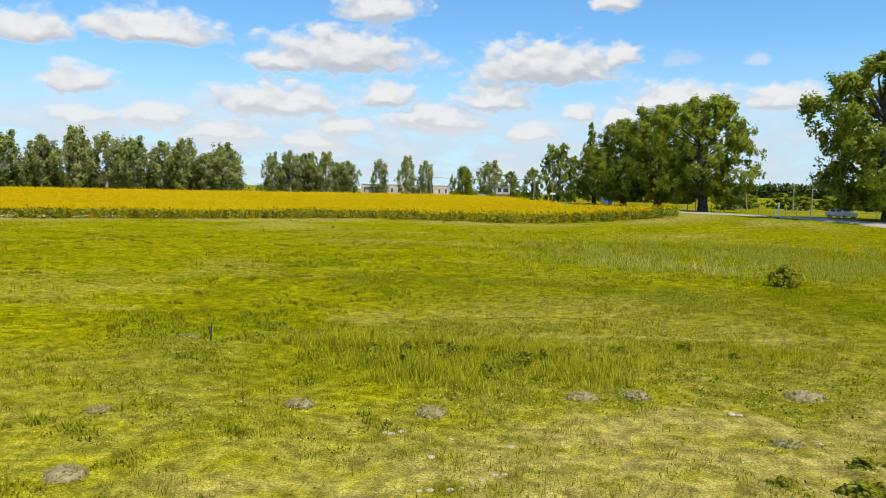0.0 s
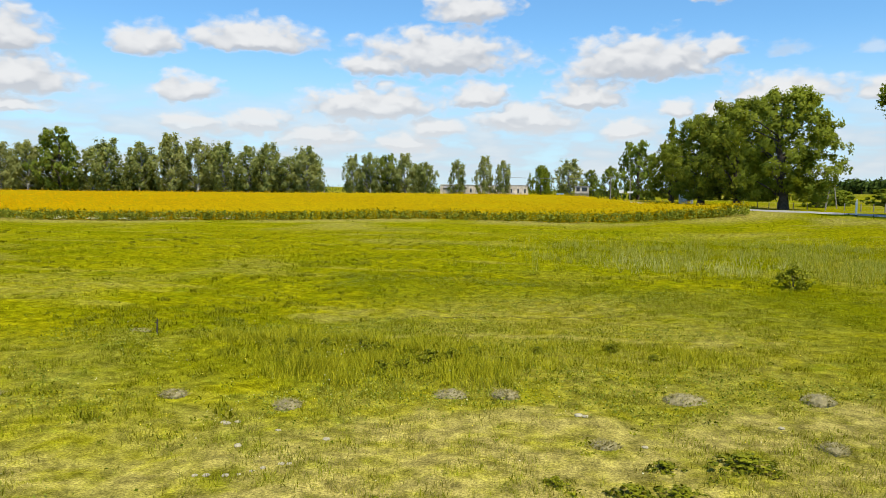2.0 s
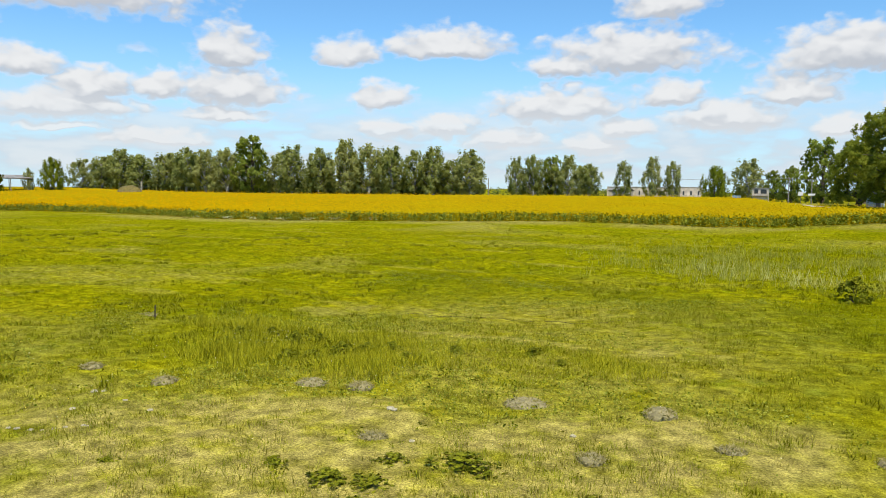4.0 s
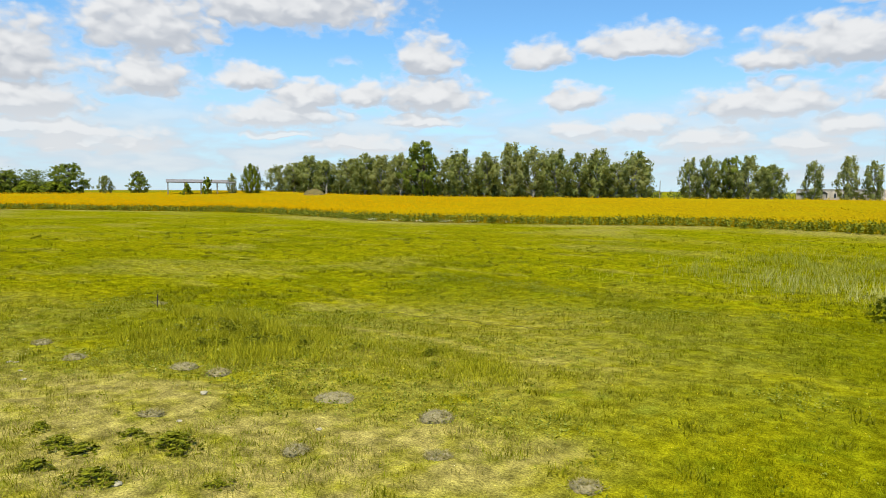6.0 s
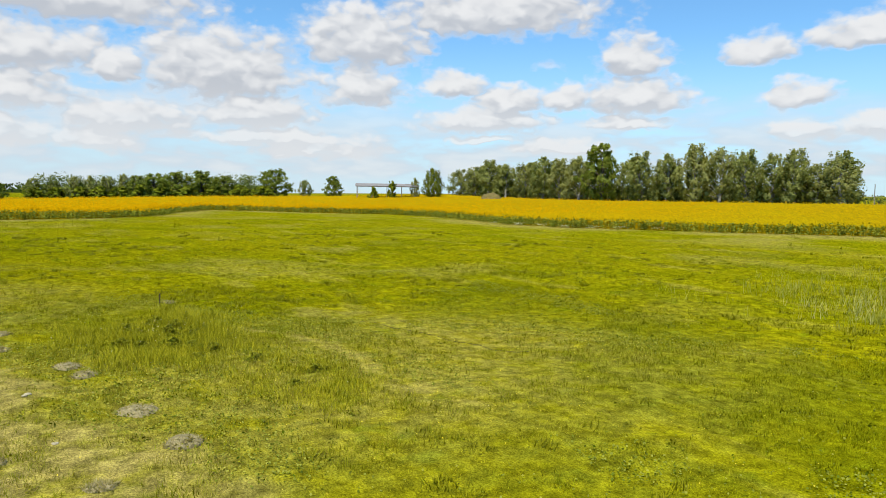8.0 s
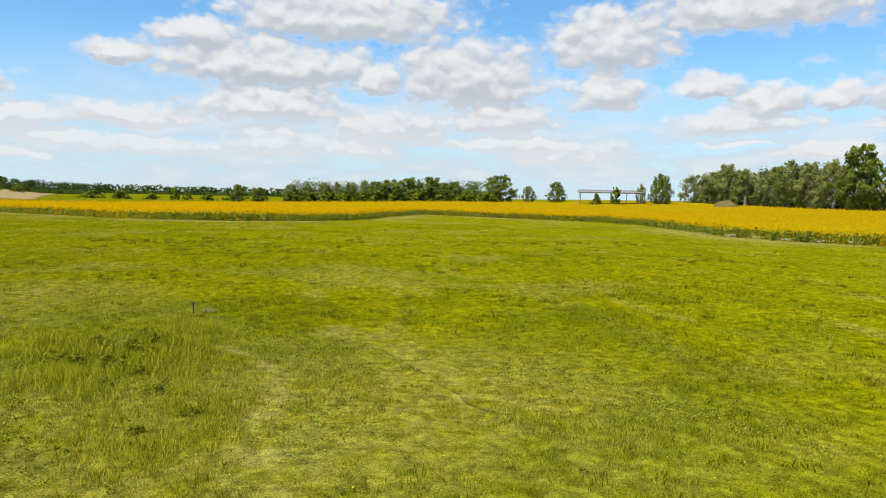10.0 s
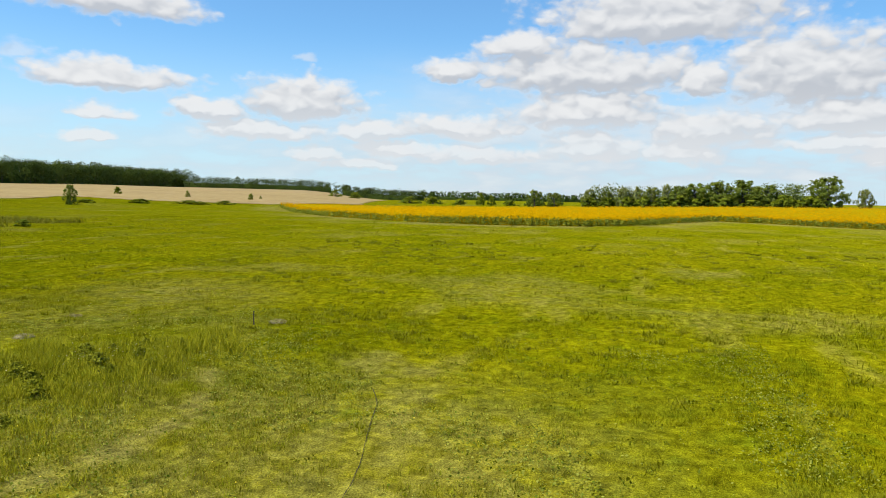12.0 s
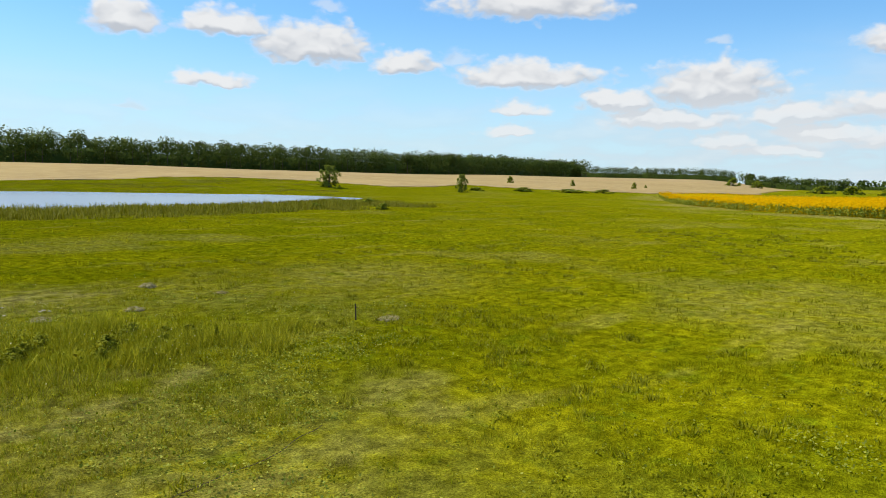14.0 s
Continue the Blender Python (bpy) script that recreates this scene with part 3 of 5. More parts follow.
def plant(kind, label, category, group, rows):
    """Stands trees of a kind at rows of x, y, height and crown width."""
    made = {"big": (24, 20, 0.27), "round": (14, 12, 0.35), "birch": (15, 7.7, 0.29), "willow": (12, 10, 0.26),
            "poplar": (24, 4.5, 0.30), "bush": (4, 5, 0.32), "herb": (4, 5, 0.20)}[kind]
    name = {"big": "broadleaf_tree", "round": "broadleaf_tree", "birch": "birch_tree", "willow": "willow_tree", "poplar": "poplar_tree",
            "bush": "shrub", "herb": "weed"}[kind]
    for i, (x, y, h, w) in enumerate(rows):
        key = (kind, i % {"birch": 4, "round": 3, "big": 4}.get(kind, 2))
        m = Matrix.Translation((x, y, land_at(x, y) - 0.1)) @ Matrix.Rotation(1.7 * i + len(kind), 4, "Z") @ Matrix.Diagonal(
            (w / made[1], w / made[1], h / made[0], 1))
        if key not in PROTOS:
            PROTOS[key] = make_tree(name, kind, made[0], made[1], 7 * key[1] + len(kind) * 31, made[2])
            ob = PROTOS[key]
            ob.matrix_basis = m
        else:
            src = PROTOS[key]
            keep = src.matrix_basis.copy()
            src.matrix_basis = Matrix.Identity(4)
            ob = copy_thing(src, m)
            src.matrix_basis = keep
        tagged(ob, label, category, group)


plant("big", "tall spreading green poplar by the roadside", "tree", "roadside trees",
      [(32.2, 146.0, 22.9, 21.1), (26.3, 163.3, 23.2, 19.5), (19.6, 170.4, 20.3, 18.0), (14.1, 186.8, 15.0, 13.0), (47.1, 102.5, 23.2, 22.0)])
plant("poplar", "narrow dark columnar poplar rising over the others", "tree", "", [(15.3, 227.8, 25.4, 4.2)])
plant("round", "leafy dark green tree beside the village road", "tree", "village trees",
      [(5.9, 214.2, 17.1, 13.0), (-2.2, 224.3, 10.3, 7.4), (45.1, 179.0, 6.7, 8.1), (-10.3, 264.0, 10.4, 7.9), (-80.9, 243.9, 15.5, 10.0)])
plant("willow", "drooping light green willow behind the sunflowers", "tree", "", [(-26.8, 252.8, 11.7, 10.0), (-238.5, 157.6, 13.2, 9.9)])
plant("birch", "grey-green birch in the village behind the sunflowers", "tree", "village birches",
      [(-17.8, 260.6, 14.2, 12.4), (-55.3, 244.9, 13.5, 7.1), (-46.0, 246.9, 14.7, 7.9), (-39.8, 248.0, 13.3, 7.1), (-89.5, 232.3, 14.7, 7.7),
       (-84.0, 234.4, 15.4, 9.6), (-72.4, 238.3, 15.2, 9.7), (-65.2, 238.3, 12.3, 9.7)])
plant("birch", "tall birch in a dense row behind the sunflowers", "tree", "birch row",
      [(-91.7, 202.3, 13.3, 11.468), (-98.3, 201.6, 12.4, 10.98), (-104.4, 200.9, 16.6, 10.98), (-111, 200.2, 15.7, 11.224), (-119.3, 199.3, 17, 11.712),
       (-127.9, 198.4, 18.2, 12.078), (-136.9, 197.4, 19.7, 12.444), (-147.5, 196.3, 17.1, 12.2), (-158.7, 195.1, 18.2, 13.664),
       (-187, 192.1, 17.4, 12.322), (-197.2, 191, 16.6, 13.42), (-206.4, 190, 17.6, 13.664), (-217.5, 188.8, 15.3, 13.176),
       (-229.1, 187.5, 14.8, 13.42), (-239.5, 186.4, 16.7, 14.64), (-250.4, 185.2, 13.8, 13.42), (-261.6, 184, 12.7, 12.932)])
rng_row = random.Random(5)
plant("birch", "tall birch in a dense row behind the sunflowers", "tree", "birch row",
      [(-94 - 14.2 * i - rng_row.uniform(0, 3), 207.5 - 1.5 * i + rng_row.uniform(-2, 3), rng_row.uniform(13.5, 16.5), rng_row.uniform(11, 13)) for i in range(12)])
plant("birch", "grey-green birch in the village behind the sunflowers", "tree", "village birches",
      [(-87, 240, 11.5, 10), (-79, 242, 12.5, 10), (-70, 245, 12, 10)])
plant("round", "broad dark green tree standing among the birches", "tree", "", [(-175.8, 193.3, 21.5, 16.6)])
plant("round", "round dark green tree at the far end of the field", "tree", "far trees",
      [(-283.9, 131.1, 10.4, 9.6), (-306.7, 110.6, 14.2, 16.6), (-319.3, 89.8, 10.9, 14.5), (-329.2, 81.6, 13.2, 16.8), (-336.1, 71.6, 13.1, 16.8),
       (-344.6, 62.3, 12.3, 15.8), (-353.5, 55.5, 11.2, 10.7), (-308.8, -8.4, 9.2, 8.3), (-311.7, -0.1, 7.9, 8.9)])
plant("birch", "slim grey-green birch at the far end of the field", "tree", "far birches",
      [(-243.8, 151.9, 9.3, 4.3), (-293.0, 120.5, 8.9, 7.0), (-359.0, 50.6, 12.2, 6.4), (-364.7, 43.6, 11.1, 9.1), (-370.2, 36.9, 11.4, 8.1),
       (-370.5, 30.0, 11.3, 9.1), (-380.6, 11.9, 10.0, 9.5), (-380.8, 20.7, 9.3, 9.5)])
plant("bush", "low light green bush by the field edge", "bush", "far bushes",
      [(-306.0, 94.1, 5.3, 11.1), (-247.7, 134.8, 5.8, 5.1), (-244.5, 141.6, 8.1, 5.1)])
plant("round", "lone small round tree on the bank beyond the pond", "tree", "", [(-126.2, -149.3, 6.9, 7.8)])
plant("round", "lone small upright tree on the grassy bank", "tree", "", [(-163.0, -127.2, 6.0, 4.6)])


# ---- forests ----
def forest(name, label, line, rows, gap, height, seed, leaf=0.6, per=240, mat=None):
    """Far woods along a line: one mass of rounded crowns of uneven height, with trunks below."""
    rng = np.random.default_rng(seed)
    pts = [np.array(p, float) for p in line]
    pos, out, trunks, heart, faces = [], [], [], [], []
    for a, b in zip(pts, pts[1:]):
        d = unit(b - a)
        side = np.array([d[1], -d[0]])
        count = int(np.linalg.norm(b - a) / gap) + 1
        for i in range(count):
            for r in range(rows):
                p = a + d * gap * (i + rng.uniform(-0.45, 0.45)) + side * (r * gap * 1.25 + rng.uniform(-0.35, 0.35) * gap)
                h = height * rng.uniform(0.88, 1.08) * (0.90 + 0.20 * float(ripple(p[0], p[1], gap * 6, seed)))
                z, w = land_at(*p), gap * rng.uniform(0.62, 0.95)
                # a dome of smaller domes, and in the first row undergrowth down to the soil
                m = 9
                ang, up = rng.uniform(0, 6.283, m), rng.uniform(0.0, 1.0, m) ** 0.8
                hub = np.c_[np.cos(ang) * w * 0.7 * (1 - 0.6 * up), np.sin(ang) * w * 0.7 * (1 - 0.6 * up), h * (0.42 + 0.44 * up)]
                rad = np.maximum(w * rng.uniform(0.36, 0.62, m), h * 0.09)
                rim = r in (0, rows - 1)
                if rim:
                    lowest = rng.uniform(0, 6.283, 8)
                    hub = np.concatenate([hub, np.c_[np.cos(lowest) * w * 0.75, np.sin(lowest) * w * 0.75, h * rng.uniform(0.04, 0.42, 8)]])
                    rad = np.concatenate([rad, np.full(8, h * 0.13)])
                k = per if r == 0 else per // 2
                j = rng.choice(len(hub), k, p=rad**2 / (rad**2).sum())
                q = unit(rng.normal(0, 1, (k, 3)) + (0, 0, 0.25))
                pos.append(np.array([*p, z]) + hub[j] + q * (rad[j] * rng.uniform(0.8, 1.05, k))[:, None])
                out.append(unit(q + 0.4 * unit(hub[j] - (0, 0, h * 0.4)) + (0, 0, 0.15)))
                trunks.append(tube([(*p, z - 0.5), (*p, z + h * 0.6)], [0.22, 0.10], 4))
            # solid hull added behind the outer leaves, standing for the wood's inner shade
            if rows < 2:
                continue
            p = a + d * gap * i + side * gap * 0.62 * (rows - 1)
            wide, z, h = gap * 0.34 * (rows - 1), land_at(*p), height * rng.uniform(0.46, 0.60)
            o = len(heart)
            heart += [(*(p - side * wide), z - 1), (*(p - side * wide * 0.8), z + h * 0.75), (*p, z + h), (*(p + side * wide * 0.8), z + h * 0.75), (*(p + side * wide), z - 1)]
            if o:
                faces += [(o - 5 + q, o - 4 + q, o + 1 + q, o + q) for q in range(4)]
    pos, out = np.concatenate(pos), np.concatenate(out)
    v, f = leaf_cards(pos, out, leaf, rng, 0.0, 0.6)
    root = tagged(new(name), label, "forest", kind="stuff")
    piece("crowns", np_mesh(name, v, f, mat or M_WOOD, unit(np.repeat(out, 4, axis=0) + rng.normal(0, 0.15, (len(v), 3)))), root)
    if faces:
        piece("thicket", np_mesh("thicket", np.array(heart), np.array(faces), mat or M_WOOD, smooth=True), root)
    tv, tf = join(trunks)
    piece("trunks", np_mesh("trunks", tv, tf, M_BARK), root)
    return root


forest("forest", "dark mixed forest along the top of the wheat field", [(-561, -372), (-355, -329), (-60, -350), (60, -365)], 4, 8.0, 15.0, 3, 0.58, 640)
forest("forest", "dark wooded ridge behind the far end of the wheat", [(-560, -378), (-625, -450), (-700, -560), (-804, -551), (-960, -390)], 3, 8.5, 15.5, 9, 0.85, 230)
forest("forest", "dark woods beyond the end of the wheat field", [(-636, -236), (-668, -160)], 3, 6.5, 9.5, 4, 0.75, 230)
forest("forest", "hazy strip of woods on the far skyline", [(-1000, -250), (-1150, 60)], 2, 14.0, 8.5, 5, 1.9, 90)
forest("forest", "dense green copse at the far end of the field", [(-312, 108), (-322, 94), (-338, 76), (-352, 60), (-368, 44), (-384, 14)], 2, 6.5, 11.5, 7, 0.40, 480, M_HAZY_COPSE)
forest("forest", "dense grey-green young birches filling the row", [(-93, 205), (-160, 198), (-262, 187)], 2, 5.0, 11.0, 8, 0.34, 240, M_BIRCH)
forest("forest", "low hedge far behind the sunflowers", [(20, 345), (-140, 350), (-260, 335)], 1, 5.0, 3.4, 10, 0.5, 110, M_HAZY_COPSE)
forest("forest", "distant wooded ridge beyond the road", [(540, 470), (420, 520), (140, 640), (40, 665)], 3, 10.0, 9.5, 6, 1.5, 200)


# ---- wheat ----
M_WHEAT, n, b, _ = material("ripe_wheat")
p = n.add("ShaderNodeNewGeometry").outputs["Position"]
a = n.mix(n.span(n.noise(p, 0.03, 5.0, 0.6), 0.35, 0.65), (0.34, 0.235, 0.072), (0.28, 0.185, 0.052))
a = n.mix(n.span(n.noise(n.vec("MULTIPLY", p, (0.3, 1.0, 1.0)), 0.5, 5.0, 0.7), 0.4, 0.7), a, (0.40, 0.29, 0.100))
n.put(b.inputs["Base Color"], a)
b.inputs["Roughness"].default_value = 0.9


def in_poly(x, y, poly):
    inside = np.zeros(np.shape(x), bool)
    for (x0, y0), (x1, y1) in zip(poly, poly[1:] + poly[:1]):
        cut = (y0 > y) != (y1 > y)
        inside ^= cut & (x < (x1 - x0) * (y - y0) / (y1 - y0 + 1e-12) + x0)
    return inside


def crop_sheet(poly, height, gap, wobble, inset=0.0):
    """A crop's surface inside an outline, draped over the land, with its sides down to the soil."""
    xs = np.arange(min(p[0] for p in poly), max(p[0] for p in poly) + gap, gap)
    ys = np.arange(min(p[1] for p in poly), max(p[1] for p in poly) + gap, gap)
    v, f = sheet(xs, ys, lambda x, y: land(x, y) + height + wobble * (ripple(x, y, gap * 2.5, 31, 2) - 0.5))
    mid = v[f].mean(1)
    keep = in_poly(mid[:, 0] + 3 * (ripple(mid[:, 0], mid[:, 1], 8, 32) - 0.5), mid[:, 1] + 3 * (ripple(mid[:, 0], mid[:, 1], 8, 33) - 0.5), poly)
    for dx, dy in ((1, 0), (-1, 0), (0, 1), (0, -1)) if inset else ():
        keep &= in_poly(mid[:, 0] + dx * inset, mid[:, 1] + dy * inset, poly)
    f = f[keep]
    e = np.concatenate([f[:, [0, 1]], f[:, [1, 2]], f[:, [2, 3]], f[:, [3, 0]]])
    key, first, count = np.unique(np.sort(e, 1), axis=0, return_index=True, return_counts=True)
    rim = e[first[count == 1]]
    low = v.copy()
    low[:, 2] -= height + wobble + 0.3
    return np.concatenate([v, low]), np.concatenate([f, np.stack([rim[:, 1], rim[:, 0], rim[:, 0] + len(v), rim[:, 1] + len(v)], -1)])


WHEAT = [(60, -365), (-60, -350), (-355, -328), (-561, -371), (-800, -545), (-950, -388), (-640, -230), (-560, -165), (-330, -100), (-245, -104), (-228, -124), (-211, -140), (-205, -166), (-178, -157), (-158, -155), (-150, -170),
         (-145, -186), (-123, -203), (-98, -210), (-70, -198), (-50, -206), (60, -225)]
v, f = crop_sheet(WHEAT, 0.12, 2.7, 0.10)
tagged(piece("wheat_field", np_mesh("wheat_field", v, f, M_WHEAT)), "ripe tan wheat field on a gentle hillside below the forest", "wheat", kind="stuff")


# ---- sunflowers ----
M_CANOPY, n, b, _ = material("sunflower_canopy")
p = n.add("ShaderNodeNewGeometry").outputs["Position"]
a = n.mix(n.span(n.noise(p, 2.2, 4.0, 0.65), 0.32, 0.54), (0.13, 0.155, 0.008), (0.42, 0.275, 0.003))
a = n.mix(n.span(n.noise(p, 0.06, 3.0), 0.42, 0.66, 0.0, 0.6), a, (0.37, 0.30, 0.004))
n.put(b.inputs["Base Color"], a)
b.inputs["Specular IOR Level"].default_value = 0.0
b.inputs["Roughness"].default_value = 0.8
bump = n.add("ShaderNodeBump")
bump.inputs["Strength"].default_value, bump.inputs["Distance"].default_value = 0.8, 0.3
n.put(bump.inputs["Height"], n.noise(p, 2.2, 4.0, 0.65))
n.put(b.inputs["Normal"], bump.outputs[0])

EAST = np.array([0.806, 0.592, 0.0])


def sunflowers():
    rng = np.random.default_rng(12)
    root = tagged(new("sunflower_field"), "blooming yellow sunflower field, heads facing the morning side", "sunflowers", kind="stuff")
    inner = SUNFLOWERS
    v, f = crop_sheet(inner, 1.3, 1.6, 0.3, 2.2)
    piece("canopy", np_mesh("canopy", v, f, M_CANOPY), root)
    # rows of heads over the whole field, thinner far off
    xy = np.c_[rng.uniform(-292, 38, 205000), rng.uniform(-92, 216, 205000)]
    xy = xy[in_poly(xy[:, 0], xy[:, 1], inner)]
    d = np.hypot(xy[:, 0] - 10, xy[:, 1] - 15)
    xy = xy[rng.uniform(0, 1, len(xy)) < np.clip(140 / d, 0, 1) ** 2.2]
    k = len(xy)
    z = land(xy[:, 0], xy[:, 1]) + rng.uniform(1.12, 1.78, k)
    face = unit(EAST * 0.6 + rng.normal(0, 0.22, (k, 3)) + (0.15, -0.35, 0.9))
    heads(xy, z, face, rng, root)
    # whole plants along the open sides
    pts = []
    for a, b in zip(inner[:27], inner[1:28]):
        a, b = np.array(a, float), np.array(b, float)
        length = np.linalg.norm(b - a)
        side = np.array([-(b - a)[1], (b - a)[0]]) / length
        if not in_poly(*np.array((a + b) / 2 + side * 1.5).reshape(2, 1), inner)[0]:
            side = -side
        m = int(length * (16 if a[1] > 8 else 7))
        pts.append(a + (b - a) * rng.uniform(0, 1, (m, 1)) + side * (rng.uniform(-0.1, 1, (m, 1)) ** 1.0 * 4.0 - 0.8))
    xy = np.concatenate(pts)
    k = len(xy)
    h = rng.uniform(1.25, 1.8, k) * (0.8 + 0.4 * ripple(xy[:, 0], xy[:, 1], 6, 41))
    g = land(xy[:, 0], xy[:, 1])
    face = unit(EAST * 0.7 + rng.normal(0, 0.4, (k, 3)) + (0.15, -0.2, 0.5))
    top = rng.uniform(0, 1, k) < 0.8
    heads(xy[top], (g + h)[top], face[top], rng, root)
    low = rng.uniform(0, 1, k) < 0.12
    heads(xy[low], (g + h * rng.uniform(0.70, 1.0, k))[low], face[low], rng, root)
    pos, out = [], []
    for j in range(9):
        a = rng.uniform(0, 2 * np.pi, k)
        r = rng.uniform(0.10, 0.32, k)
        pos.append(np.c_[xy[:, 0] + r * np.cos(a), xy[:, 1] + r * np.sin(a), g + h * rng.uniform(0.12, 0.9, k)])
        out.append(np.c_[np.cos(a), np.sin(a), rng.uniform(0.2, 1.0, k)])
    pos, out = np.concatenate(pos), unit(np.concatenate(out))
    v, f = quads(pos, out, 0.145, rng, 1.2)
    piece("leaves", np_mesh("leaves", v, f, M_SFLEAF, np.repeat(out, 4, axis=0)), root)


def heads(xy, z, face, rng, root):
    k = len(xy)
    a = unit(np.cross(face, (0, 0, 1.0)))
    b = np.cross(a, face)
    c = np.c_[xy, z]
    r = rng.uniform(0.11, 0.19, k)[:, None]
    ring = [c + r * (math.cos(t) * a + math.sin(t) * b) for t in np.arange(6) * math.pi / 3]
    v = np.stack(ring, 1).reshape(-1, 3)
    o = np.arange(k)[:, None] * 6
    f = np.concatenate([o + (3, 2, 1, 0), o + (5, 4, 3, 0)])
    piece("heads", np_mesh("heads", v, f, M_PETAL, np.repeat(unit(face * 0.85 + (0.05, -0.1, 0.45)), 6, axis=0)), root)


sunflowers()


# ---- grass ----
def blades(xy, height, width, lean, rng, per, spread=0.05):
    """Tufts of narrow leaning blades at the points."""
    k = len(xy)
    xy = np.repeat(xy, per, axis=0) + rng.normal(0, 1, (k * per, 2)) * spread
    h = np.repeat(height, per) * rng.uniform(0.5, 1.15, k * per)
    a = rng.uniform(0, 2 * np.pi, k * per)
    side = np.c_[np.cos(a), np.sin(a)] * (np.broadcast_to(np.repeat(width, per), (k * per,)) * 0.5)[:, None]
    over = np.c_[-np.sin(a), np.cos(a)] * (h * lean * rng.uniform(0.3, 1.6, k * per))[:, None]
    tip = xy + over + rng.normal(0, 0.2, (k * per, 2)) * h[:, None]
    z = land(xy[:, 0], xy[:, 1]) - 0.02
    return np.stack([np.c_[xy + side, z], np.c_[xy - side, z], np.c_[tip, z + h]], 1).reshape(-1, 3)


def meadow_points(box, count, rng):
    xy = np.c_[rng.uniform(box[0], box[1], count), rng.uniform(box[2], box[3], count)]
    ok = ~in_poly(xy[:, 0], xy[:, 1], SUNFLOWERS) & (pond_shape(xy[:, 0], xy[:, 1]) > 1.03)
    return xy[ok]


def skyward(v):
    """Turns every blade's triangle so that its face looks up."""
    t = v.reshape(-1, 3, 3).copy()
    down = np.cross(t[:, 1] - t[:, 0], t[:, 2] - t[:, 0])[:, 2] < 0
    t[down] = t[down][:, [1, 0, 2]]
    return t.reshape(-1, 3)


def upward(v, share):
    """Soft normals for blades, between their own face and the sky."""
    t = v.reshape(-1, 3, 3)
    own = unit(np.cross(t[:, 1] - t[:, 0], t[:, 2] - t[:, 0]))
    return np.repeat(unit(own * (1 - share) + np.array([0, 0, share])), 3, axis=0)


def lay(name, label, category, batches):
    """One mass of blades from batches of (corners, weediness)."""
    v = skyward(np.concatenate([b[0] for b in batches]))
    p = patches(v)
    p[:, 2] = np.concatenate([np.repeat(b[1], len(b[0]) // len(b[1])) for b in batches])
    tagged(piece(name, np_mesh(name, v, np.arange(len(v)).reshape(-1, 3), M_BLADE, upward(v, 0.72), p)), label, category, kind="stuff")


def outside(xy, box):
    return xy[(xy[:, 0] < box[0]) | (xy[:, 0] > box[1]) | (xy[:, 1] < box[2]) | (xy[:, 1] > box[3])] if box else xy


NEAR, MIDDLE, FAR = (-14, 22, 5, 38), (-45, 45, 2, 75), (-110, 50, -60, 110)


